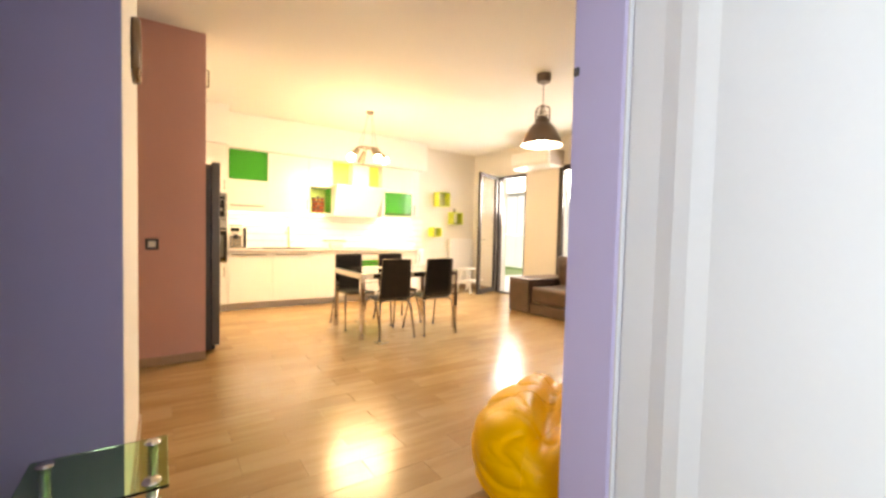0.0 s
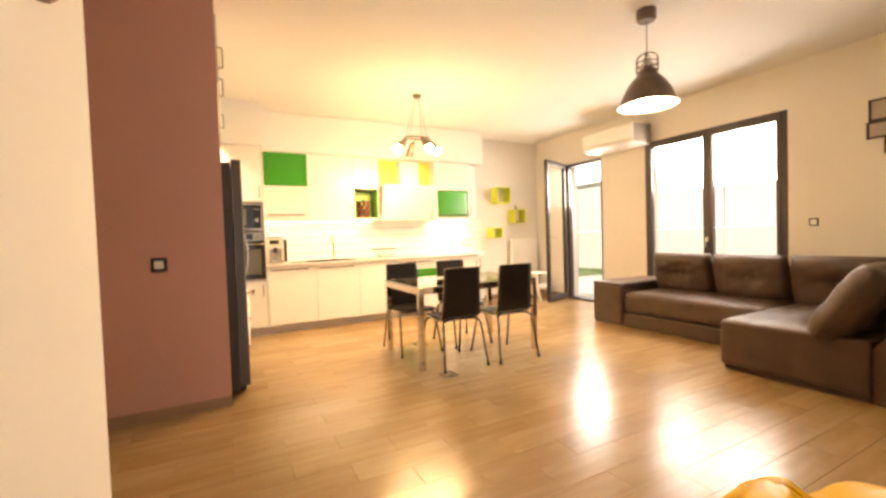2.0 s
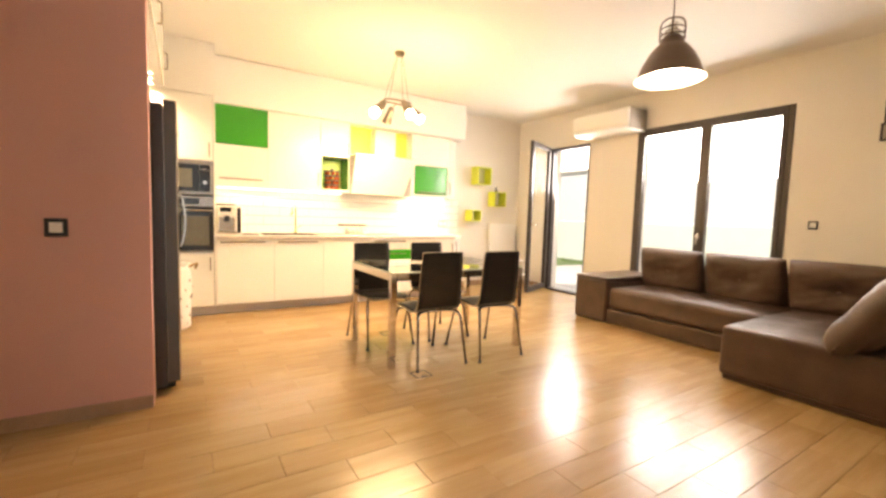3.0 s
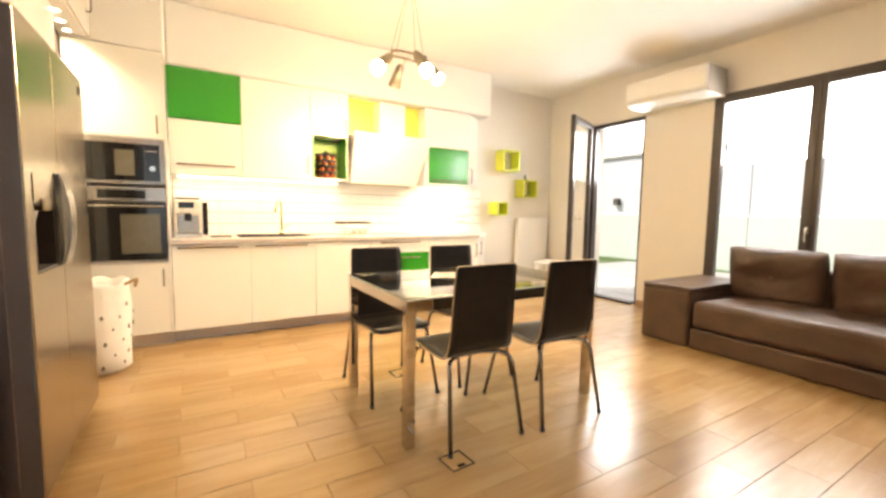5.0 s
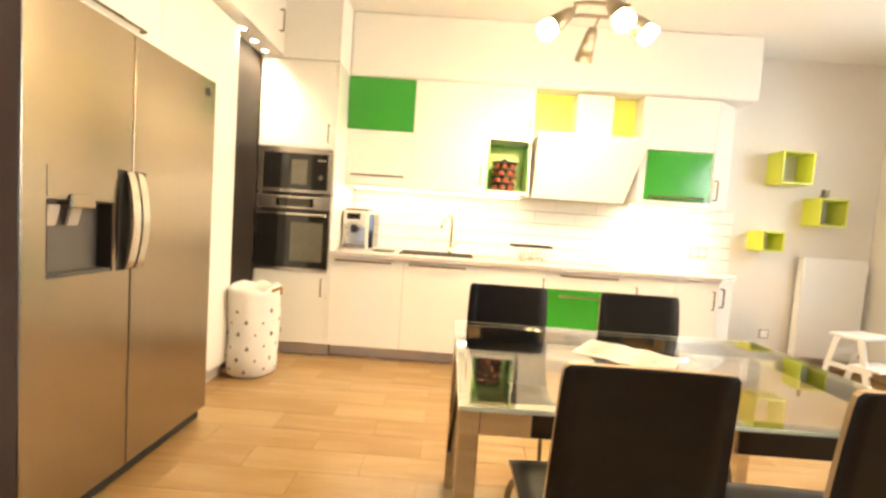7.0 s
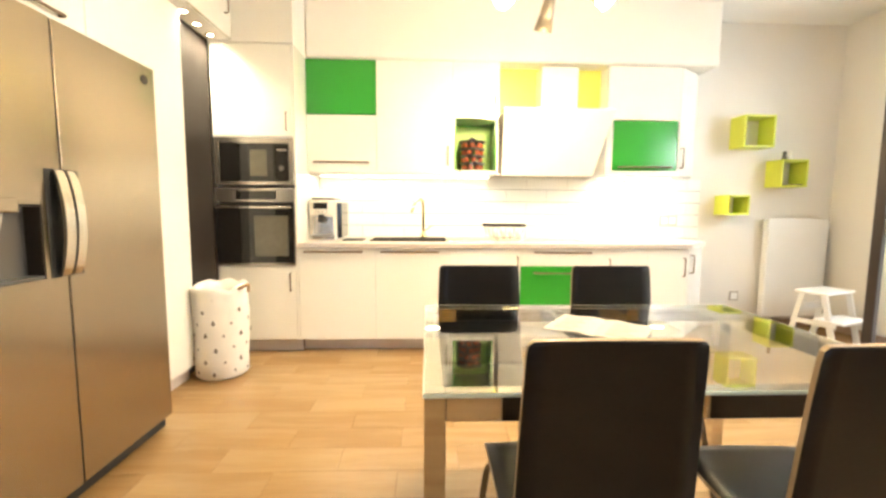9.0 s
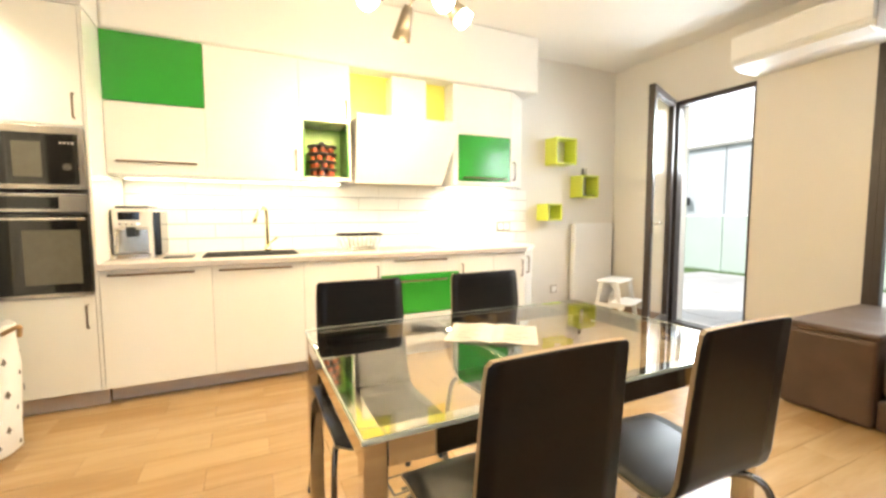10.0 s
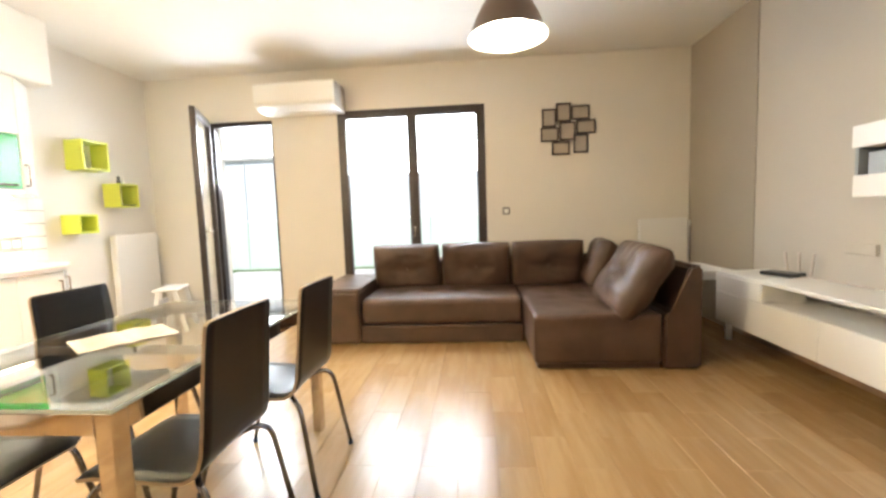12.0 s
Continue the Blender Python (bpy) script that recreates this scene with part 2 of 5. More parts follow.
def part(name, bm, material, parent=None, label="", smooth=False, mats=()):
    """Links a bmesh, given in world metres, as one mesh object under its parent."""
    base = BASE.get(parent, Vector((0, 0, 0)))
    if base.length:
        bmesh.ops.translate(bm, verts=bm.verts, vec=-base)
    me = bpy.data.meshes.new(name)
    bmesh.ops.recalc_face_normals(bm, faces=bm.faces)
    if smooth:
        for f in bm.faces:
            f.smooth = True
    bm.to_mesh(me)
    bm.free()
    me.materials.append(material)
    for extra in mats:
        me.materials.append(extra)
    ob = new(name, me)
    ob.parent = parent
    BASE[ob] = base
    return tagged(ob, label)


def box(x0, y0, z0, x1, y1, z1, bev=0.0, seg=2, bm=None):
    bm = bm or bmesh.new()
    made = bmesh.ops.create_cube(bm, size=1.0)["verts"]
    for v in made:
        v.co = Vector(((x0 + x1) / 2 + v.co.x * (x1 - x0), (y0 + y1) / 2 + v.co.y * (y1 - y0), (z0 + z1) / 2 + v.co.z * (z1 - z0)))
    if bev:
        edges = list({e for v in made for e in v.link_edges})
        bmesh.ops.bevel(bm, geom=edges, offset=bev, segments=seg, affect="EDGES", profile=0.5)
    return bm


def tube(points, r, seg=10, bm=None, cap=True):
    """A round bar along a line of points."""
    bm = bm or bmesh.new()
    pts = [Vector(p) for p in points]
    rings, up = [], None
    for i, p in enumerate(pts):
        d = (pts[min(i + 1, len(pts) - 1)] - pts[max(i - 1, 0)]).normalized()
        if up is None:
            up = Vector((0, 0, 1)) if abs(d.z) < 0.9 else Vector((1, 0, 0))
        side = d.cross(up).normalized()
        up = side.cross(d).normalized()
        rings.append([bm.verts.new(p + r * (math.cos(a) * side + math.sin(a) * up)) for a in [2 * math.pi * k / seg for k in range(seg)]])
    for a, b in zip(rings, rings[1:]):
        for k in range(seg):
            bm.faces.new((a[k], a[(k + 1) % seg], b[(k + 1) % seg], b[k]))
    if cap:
        bm.faces.new(rings[0])
        bm.faces.new(rings[-1][::-1])
    return bm


def bend(points, n=6, radius=0.05):
    """The line of points with its inner corners rounded."""
    pts = [Vector(p) for p in points]
    out = [pts[0]]
    for a, b, c in zip(pts, pts[1:], pts[2:]):
        r1, r2 = min(radius, (a - b).length / 2), min(radius, (c - b).length / 2)
        p, q = b + (a - b).normalized() * r1, b + (c - b).normalized() * r2
        for k in range(n + 1):
            t = k / n
            out.append((1 - t) ** 2 * p + 2 * t * (1 - t) * b + t * t * q)
    out.append(pts[-1])
    return out


def lathe(profile, at=(0, 0, 0), seg=32, bm=None, close=False, axis=None):
    """A turned shape: (radius, height) pairs about an upright axis, or about the given one."""
    bm = bm or bmesh.new()
    turn = Vector(axis).to_track_quat("Z", "Y").to_matrix() if axis else Matrix.Identity(3)
    rings = []
    for r, z in profile:
        rings.append([bm.verts.new(Vector(at) + turn @ Vector((r * math.cos(a), r * math.sin(a), z))) for a in [2 * math.pi * k / seg for k in range(seg)]])
    for a, b in zip(rings, rings[1:]):
        for k in range(seg):
            bm.faces.new((a[k], a[(k + 1) % seg], b[(k + 1) % seg], b[k]))
    if close:
        bm.faces.new(rings[0])
        bm.faces.new(rings[-1])
    return bm


def prism(outline, axis, lo, hi, bev=0.0, bm=None, seg=2):
    """An outline of pairs pushed along x, y or z."""
    bm = bm or bmesh.new()

    def put(p, d):
        return {"x": (d, p[0], p[1]), "y": (p[0], d, p[1]), "z": (p[0], p[1], d)}[axis]
    a = [bm.verts.new(put(p, lo)) for p in outline]
    b = [bm.verts.new(put(p, hi)) for p in outline]
    bm.faces.new(a)
    bm.faces.new(b[::-1])
    n = len(outline)
    for k in range(n):
        bm.faces.new((a[k], b[k], b[(k + 1) % n], a[(k + 1) % n]))
    if bev:
        bmesh.ops.bevel(bm, geom=list(bm.edges), offset=bev, segments=seg, affect="EDGES")
    return bm


def pillow(w, h, d, seed=0, tuft=0.0, n=26, crown=0.5):
    """A stuffed cushion about the origin: w along x, h along z, d along y, with soft creases and a tuft."""
    bm = bmesh.new()
    sheets = []
    for sign in (1, -1):
        grid = []
        for i in range(n + 1):
            row = []
            for j in range(n + 1):
                u, v = 2 * i / n - 1, 2 * j / n - 1
                edge = max(0.0, (1 - abs(u) ** 5) * (1 - abs(v) ** 5)) ** crown
                t = d / 2 * (0.16 + 0.84 * edge) * (1 - tuft * math.exp(-((u * 2.4) ** 2 + (v * 2.4) ** 2)))
                t += 0.018 * noise.noise(Vector((u * 2.2 + seed, v * 2.2, sign * 3.1 + seed))) * edge
                t += 0.010 * noise.noise(Vector((u * 6 + seed, v * 5, sign + 9 + seed))) * edge
                if tuft:
                    t -= 0.009 * edge * (math.exp(-((v * 6.5) ** 2) - (u * 1.3) ** 2) + 0.45 * math.exp(-((u * 7) ** 2) - (v * 1.6) ** 2))
                k = 1 - 0.035 * (u * u * v * v)
                row.append(bm.verts.new((u * w / 2 * k, sign * t, v * h / 2 * k)))
            grid.append(row)
        sheets.append(grid)
    for s, grid in enumerate(sheets):
        for i in range(n):
            for j in range(n):
                q = (grid[i][j], grid[i + 1][j], grid[i + 1][j + 1], grid[i][j + 1])
                bm.faces.new(q if s else q[::-1])
    a, b = sheets
    rim = [(i, 0) for i in range(n)] + [(n, j) for j in range(n)] + [(i, n) for i in range(n, 0, -1)] + [(0, j) for j in range(n, 0, -1)]
    for (i, j), (k, l) in zip(rim, rim[1:] + rim[:1]):
        bm.faces.new((a[i][j], a[k][l], b[k][l], b[i][j]))
    return bm


def piping(w, h, r=0.006):
    """The corded seam round a cushion of that size."""
    pts = [(-w / 2, 0, 0), (-w / 2, 0, h / 2), (w / 2, 0, h / 2), (w / 2, 0, -h / 2), (-w / 2, 0, -h / 2), (-w / 2, 0, 0.001)]
    pts = bend(pts, 6, 0.05)
    return tube([Vector((p.x * (1 - 0.035 * (4 * p.x * p.z / (w * h)) ** 2), 0.004 * math.sin(p.x * 19 + p.z * 23), p.z * (1 - 0.035 * (4 * p.x * p.z / (w * h)) ** 2))) for p in pts], r, 7)


def back_cushion(parent, w, h, d, seed, m, label="stuffed leather back cushion"):
    c = part("back_cushion", placed(pillow(w, h, d, seed=seed, tuft=0.26), m), M["leather"], parent, label, smooth=True)
    part("piping", placed(piping(w, h), m), M["leather"], c, smooth=True)
    part("button", placed(lathe([(0, 0.004), (0.012, 0.002), (0.016, -0.006), (0, -0.006)], (0, -d / 2 * 0.74, 0), 14, axis=(0, -1, 0)), m), M["leather"], c, smooth=True)
    part("button", placed(lathe([(0, 0.004), (0.012, 0.002), (0.016, -0.006), (0, -0.006)], (0, d / 2 * 0.74, 0), 14, axis=(0, 1, 0)), m), M["leather"], c, smooth=True)


def placed(bm, m):
    bmesh.ops.transform(bm, matrix=m, verts=bm.verts)
    return bm


def structure(name, bm, material, label, category, smooth=False):
    ob = part(name, bm, material, None, label, smooth)
    return tagged(ob, label, category, kind="structure")



# ---- structure ----
ZC, YK, XW, YT, YP = 2.986, 8.88, 6.668, 2.225, 5.82
structure("floor", box(-1.9, -0.9, -0.12, XW + 0.25, YK + 0.2, -0.006), M["grout"], "brown grout bed under wood-look floor tiles", "floor")
structure("ceiling", box(-1.9, -0.9, ZC, XW + 0.25, YK + 0.2, ZC + 0.15), M["ceiling"], "plain white painted flat ceiling", "ceiling")
structure("wall_kitchen", box(-0.2, YK, 0, XW + 0.25, YK + 0.2, ZC), M["cream"], "cream painted wall behind the kitchen units", "wall")

# window wall with its two openings
WY0, WY1, WZ0, WZ1 = 4.68, 6.44, 0.05, 2.487
DY0, DY1, DZ1 = 7.255, 8.055, 2.425
bm = bmesh.new()
for y0, y1, z0, z1 in ((YT - 0.2, WY0, 0, ZC), (WY1, DY0, 0, ZC), (DY1, YK, 0, ZC), (WY0, WY1, WZ1, ZC), (DY0, DY1, DZ1, ZC), (WY0, WY1, -0.1, WZ0), (DY0, DY1, -0.1, 0.0)):
    box(XW, y0, z0, XW + 0.25, y1, z1, bm=bm)
structure("wall_window", bm, M["cream"], "cream painted outer wall with a window and a terrace door", "wall")
bm = box(1.768, YT - 0.16, 0, 2.85, YT, ZC)
box(2.85, YT - 0.16, 0, XW, 2.36, ZC, bm=bm)
structure("wall_tv", bm, M["tvwall"], "light greige painted wall behind the media bench", "wall")
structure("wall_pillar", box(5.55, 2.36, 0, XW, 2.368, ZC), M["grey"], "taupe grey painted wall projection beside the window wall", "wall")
structure("wall_reveal", box(1.752, 2.068, 0, 1.768, YT + 0.002, ZC), M["lavender"], "lavender painted reveal of the room opening", "wall")
structure("wall_clock", box(0.29, 3.318, 0, 0.625, 4.52, ZC), M["cream"], "cream painted wall end that carries the clock", "wall")
structure("wall_violet", box(0.09, 3.311, 0, 0.622, 3.318, ZC), M["purple"], "violet grey painted hall wall", "wall")
# the gap in this wall is made up, out of view, to hold the hall's fill lamp
bm = bmesh.new()
for y0, y1, z0, z1 in ((-0.8, -0.3, 0, ZC), (0.9, 3.311, 0, ZC), (-0.3, 0.9, 0, 0.8), (-0.3, 0.9, 2.2, ZC)):
    box(0.09, y0, z0, 0.29, y1, z1, bm=bm)
structure("wall_hall_side", bm, M["purple"], "violet grey painted side wall of the hall with an added unseen light opening", "wall")
structure("wall_hall_white", box(1.77, 2.01, 0, 4.4, 2.066, ZC), M["white_door"], "white painted hall wall", "wall")
structure("wall_hall_end", box(4.2, -0.8, 0, 4.4, 2.01, ZC), M["white_door"], "white painted end wall of the hall", "wall")
structure("wall_hall_back", box(0.29, -0.8, 0, 4.4, -0.6, ZC), M["white_door"], "white painted back wall of the hall", "wall")
structure("wall_rose", box(-1.8, YP, 0, 1.085, YP + 0.2, ZC), M["pink"], "dusty rose painted wall beside the fridge niche", "wall")
structure("wall_passage_south", box(-1.8, 4.32, 0, 0.29, 4.52, ZC), M["cream"], "cream painted wall of the side passage", "wall")
structure("wall_passage_end", box(-1.9, 4.32, 0, -1.8, 6.03, ZC), M["cream"], "cream painted end wall of the side passage", "wall")
structure("wall_niche", box(0.1, 6.03, 0, 0.3, YK, ZC), M["cream"], "cream wall behind the fridge and larder", "wall")

# dropped ceilings over the kitchen units
bm = box(1.56, 8.455, 2.435, 5.13, YK, ZC, bev=0.025, seg=3)
box(0.3, 8.15, 2.435, 1.56, YK, ZC, bm=bm)
structure("soffit_kitchen", bm, M["ceiling"], "white plaster soffit above the wall cabinets", "soffit")

for nm, b in (("baseboard_rose", (-1.8, YP - 0.012, 0, 1.085, YP, 0.075)), ("baseboard_clock_wall", (0.625, 3.32, 0, 0.637, 4.52, 0.075)),
              ("baseboard_window_pier", (XW - 0.012, WY1 + 0.01, 0, XW, DY0 - 0.01, 0.075)), ("baseboard_window_south", (XW - 0.012, 2.37, 0, XW, WY0, 0.075)),
              ("baseboard_tv", (2.86, 2.36, 0, 5.64, 2.374, 0.075)), ("baseboard_kitchen", (5.085, YK - 0.012, 0, XW, YK, 0.075)),
              ("baseboard_window_north", (XW - 0.012, DY1, 0, XW, YK - 0.013, 0.075))):
    structure(nm, box(*b, bev=0.003), M["skirting"], "wood-look tile skirting along the wall", "baseboard")

# ---- window and terrace door ----


def pvc_frame(y0, y1, z0, z1, x0, x1, w):
    out = []
    for a, b, c, d in ((y0, y0 + w, z0, z1), (y1 - w, y1, z0, z1), (y0 + w, y1 - w, z1 - w, z1), (y0 + w, y1 - w, z0, z0 + w)):
        out.append(box(x0, a, c, x1, b, d, bev=0.006))
    return out


win = thing("window_1", "wide two-sash window with dark brown frames and clear panes", "window", (XW, 5.545, WZ0), kind="structure")
for b in pvc_frame(WY0, WY1, WZ0, WZ1, XW - 0.012, XW + 0.075, 0.055):
    part("window_frame", b, M["pvc"], win)
for i, (a, b) in enumerate(((WY0 + 0.052, 5.548), (5.532, WY1 - 0.052))):
    for g in pvc_frame(a if i == 0 else 5.548, 5.532 if i == 0 else b, WZ0 + 0.05, WZ1 - 0.05, XW - 0.022, XW + 0.05, 0.052):
        part("sash", g, M["pvc"], win)
    p = part("pane", box(XW + 0.012, a + 0.04, WZ0 + 0.09, XW + 0.022, b - 0.04, WZ1 - 0.09), M["pane"], win, "clear glass pane")
    p.visible_shadow = False
part("mullion_cover", box(XW - 0.03, 5.522, WZ0 + 0.06, XW - 0.022, 5.558, WZ1 - 0.06, bev=0.003), M["pvc"], win)
bm = box(XW - 0.045, 5.525, 1.02, XW - 0.03, 5.555, 1.09, bev=0.004)
tube(bend([(XW - 0.035, 5.54, 1.07), (XW - 0.075, 5.54, 1.07), (XW - 0.075, 5.54, 0.95)], radius=0.02), 0.009, bm=bm)
part("handle", bm, M["alu"], win, "satin metal window handle")

dr = thing("door_1", "terrace door opening with dark brown frame and low threshold", "door", (XW, 7.65, 0), kind="structure")
for a, b, c, d in ((DY0 + 0.001, DY0 + 0.015, 0.0, DZ1), (DY1 - 0.06, DY1, 0.0, DZ1), (DY0 + 0.015, DY1 - 0.06, DZ1 - 0.055, DZ1)):
    part("door_frame", box(XW - 0.012, a, c, XW + 0.075, b, d, bev=0.004), M["pvc"], dr)
part("threshold", box(XW - 0.05, DY0 + 0.06, 0.002, XW + 0.1, DY1 - 0.06, 0.03, bev=0.005), M["pvc"], dr)

leaf = thing("door_2", "terrace door leaf standing ajar, dark frame with full-height glass", "door", kind="structure")
LW, LH = 0.77, 2.405
for a, b, c, d in ((0, 0.07, 0.03, LH + 0.03), (LW - 0.07, LW, 0.03, LH + 0.03), (0.07, LW - 0.07, LH - 0.045, LH + 0.03), (0.07, LW - 0.07, 0.03, 0.115)):
    part("sash", box(a, -0.03, c, b, 0.03, d, bev=0.006), M["pvc"], leaf)
p = part("pane", box(0.06, -0.006, 0.105, LW - 0.06, 0.006, LH - 0.04), M["pane"], leaf, "clear glass pane")
p.visible_shadow = False
bm = box(LW - 0.051, 0.030, 1.02, LW - 0.019, 0.043, 1.17, bev=0.004)
tube(bend([(LW - 0.035, 0.040, 1.12), (LW - 0.035, 0.09, 1.12), (LW - 0.15, 0.09, 1.12)], radius=0.02), 0.009, bm=bm)
part("handle", bm, M["alu"], leaf, "satin metal door handle")
for hz in (0.25, 1.25, 2.2):
    part("hinge", lathe([(0.012, -0.05), (0.012, 0.05)], (-0.012, -0.03, hz), 10, close=True), M["alu"], leaf)
leaf.matrix_basis = pose(6.60, 8.035, 0, 0, 0, 180 + 23)

# ---- garden seen through the glass ----
structure("ground", box(XW + 0.25, -60, -0.14, 90, 70, -0.12), M["lawn"], "lawn soil of the garden reaching far out", "ground")
bm = bmesh.new()
for i in range(8):
    for j in range(14):
        box(XW + 0.27 + i * 0.6, 2.5 + j * 0.6, -0.12, XW + 0.86 + i * 0.6, 3.09 + j * 0.6, -0.06 + 0.004 * ((i * 7 + j * 3) % 3), bev=0.006, seg=1, bm=bm)
structure("pavement_terrace", bm, M["paving"], "grey square terrace slabs outside the door", "pavement")
bm = bmesh.new()
rng = random.Random(4)
for k in range(6000):
    x, y = rng.uniform(11.75, 12.5), rng.uniform(1.0, 14.0)
    a, h, t = rng.uniform(0, 6.28), rng.uniform(0.03, 0.075), rng.uniform(-0.03, 0.03)
    dx, dy = 0.006 * math.cos(a), 0.006 * math.sin(a)
    bm.faces.new((bm.verts.new((x - dx, y - dy, -0.12)), bm.verts.new((x + dx, y + dy, -0.12)), bm.verts.new((x + t, y + t * 0.6, -0.12 + h))))
tagged(part("lawn_grass", bm, M["grass"], None, "short green lawn grass in the garden"), category="grass", kind="stuff")
structure("backdrop_sky", box(70, -120, -2, 70.2, 140, 90), M["sky_glow"], "plain white overcast sky in the far distance", "sky")
fence = thing("garden_wall", "tall pale concrete garden wall with green lower panels", "garden wall", (12.6, 6, -0.12))
for j in range(8):
    part("panel", box(12.55, -4 + j * 2.5, 1.205, 12.7, -1.52 + j * 2.5, 2.83, bev=0.01), M["concrete"], fence)
    part("lower_panel", box(12.53, -4 + j * 2.5, -0.12, 12.7, -1.51 + j * 2.5, 1.20, bev=0.01), M["hedge_panel"], fence, "pale green lower panel")
part("coping", box(12.48, -4, 2.832, 12.76, 16, 2.92, bev=0.01), M["paving"], fence)
fence_lamp = thing("garden_wall_lamp", "small dark lamp on the garden wall", "wall lamp", (12.5, 11.9, 1.55))
part("housing", box(12.40, 11.82, 1.46, 12.548, 11.98, 1.66, bev=0.02), M["steel_dark"], fence_lamp)

# ---- kitchen ----
YB, YU = 8.15, 8.455      # fronts of base and wall units
CT = 0.905                # worktop


def bar_handle(x0, x1, y, z, parent, mat="bronze"):
    part("handle", tube(bend([(x0, y, z), (x0, y - 0.03, z), (x1, y - 0.03, z), (x1, y, z)], radius=0.012, n=3), 0.0075, 8), M[mat], parent, "slim metal bar handle")


def post_handle(x, y, z0, z1, parent, mat="bronze"):
    part("handle", tube(bend([(x, y, z0), (x, y - 0.03, z0), (x, y - 0.03, z1), (x, y, z1)], radius=0.012, n=3), 0.006, 8), M[mat], parent, "slim metal bar handle")


def carcass(x0, x1, y0, y1, z0, z1, parent, open_front=False, inner="white"):
    t = 0.018
    part("side", box(x0, y0, z0, x0 + t, y1, z1), M["white"], parent)
    part("side", box(x1 - t, y0, z0, x1, y1, z1), M["white"], parent)
    part("bottom", box(x0 + t, y0, z0, x1 - t, y1, z0 + t), M["white"], parent)
    part("top", box(x0 + t, y0, z1 - t, x1 - t, y1, z1), M["white"], parent)
    part("back", box(x0 + t, y1 - 0.01, z0 + t, x1 - t, y1, z1 - t), M[inner], parent)


def front(name, x0, x1, z0, z1, y, parent, mat="white_gloss", label=""):
    return part(name, box(x0 + 0.0015, y, z0 + 0.0015, x1 - 0.0015, y + 0.018, z1 - 0.0015, bev=0.002), M[mat], parent, label)


def base_unit(x0, x1, label):
    u = thing("base_cabinet", label, "cabinet", (x0, YB, 0), group="kitchen base cabinets")
    carcass(x0 + 0.001, x1 - 0.001, YB + 0.02, YK - 0.15, 0.11, 0.865, u)
    part("plinth", box(x0, YB + 0.115, 0.0, x1, YB + 0.13, 0.108), M["plinth"], u, "brushed metal plinth")
    return u


u = base_unit(1.56, 2.172, "gloss white base cabinet with a horizontal bar handle")
d = front("door", 1.56, 2.172, 0.112, 0.865, YB, u)
bar_handle(1.61, 2.065, YB, 0.835, d)
u = base_unit(2.172, 2.765, "gloss white base cabinet front beneath the sink")
d = front("door", 2.172, 2.765, 0.112, 0.865, YB, u)
bar_handle(2.22, 2.68, YB, 0.835, d)
u = base_unit(2.765, 3.353, "gloss white base cabinet with an upright handle")
d = front("door", 2.765, 3.353, 0.112, 0.865, YB, u)
post_handle(3.325, YB, 0.70, 0.80, d)
u = base_unit(3.353, 4.06, "drawer cabinet with one green drawer between white ones")
d = front("drawer", 3.353, 4.06, 0.722, 0.865, YB, u)
bar_handle(3.47, 3.93, YB, 0.835, d)
d = front("drawer", 3.353, 4.06, 0.385, 0.72, YB, u, "green", "gloss green drawer front")
bar_handle(3.47, 3.93, YB, 0.665, d)
d = front("drawer", 3.353, 4.06, 0.112, 0.383, YB, u)
bar_handle(3.47, 3.93, YB, 0.33, d)
u = base_unit(4.06, 4.755, "gloss white two-door base cabinet")
d = front("door", 4.06, 4.41, 0.112, 0.865, YB, u)
post_handle(4.085, YB, 0.66, 0.78, d)
d = front("door", 4.41, 4.755, 0.112, 0.865, YB, u)
post_handle(4.715, YB, 0.64, 0.79, d)
u = thing("base_cabinet", "narrow angled gloss white base cabinet at the end", "cabinet", (4.757, YB, 0), group="kitchen base cabinets")
EX, EY = 5.075, 8.455      # outer corner of the angled end
part("body", prism([(4.757, YB + 0.03), (EX - 0.018, EY + 0.012), (EX - 0.018, YK - 0.15), (4.757, YK - 0.15)], "z", 0.11, 0.865), M["white"], u)
part("side", box(EX - 0.017, EY + 0.012, 0.11, EX, YK - 0.015, 0.865, bev=0.002), M["white_gloss"], u)
part("plinth", prism([(4.757, YB + 0.13), (EX - 0.06, EY + 0.07), (EX - 0.06, EY + 0.085), (4.757, YB + 0.145)], "z", 0.0, 0.108), M["plinth"], u, "brushed metal plinth")
ANG = math.degrees(math.atan2(EY - YB, EX - 4.757))
END_W = math.hypot(EX - 4.757, EY - YB)
m_end = pose(4.757, YB, 0, 0, 0, ANG)
d = part("door", placed(box(0.004, 0.0, 0.1135, END_W, 0.018, 0.8635, bev=0.002), m_end), M["white_gloss"], u)
part("handle", placed(tube(bend([(0.06, 0, 0.66), (0.06, -0.03, 0.66), (0.06, -0.03, 0.81), (0.06, 0, 0.81)], radius=0.012, n=3), 0.006, 8), m_end), M["bronze"], d, "slim metal bar handle")

top = thing("worktop", "pale stone-look kitchen worktop over the base cabinets", "worktop", (3.2, YB, 0.867))
part("slab", prism([(1.558, YB - 0.021), (4.765, YB - 0.021), (EX + 0.015, EY - 0.018), (EX + 0.015, YK - 0.012), (1.558, YK - 0.012)], "z", 0.867, CT, bev=0.003), M["worktop"], top)
part("front_edge_band", box(1.558, YB - 0.025, 0.8675, 4.765, YB - 0.0215, CT - 0.0005, bev=0.001, seg=1), M["plinth"], top, "thin edge band")

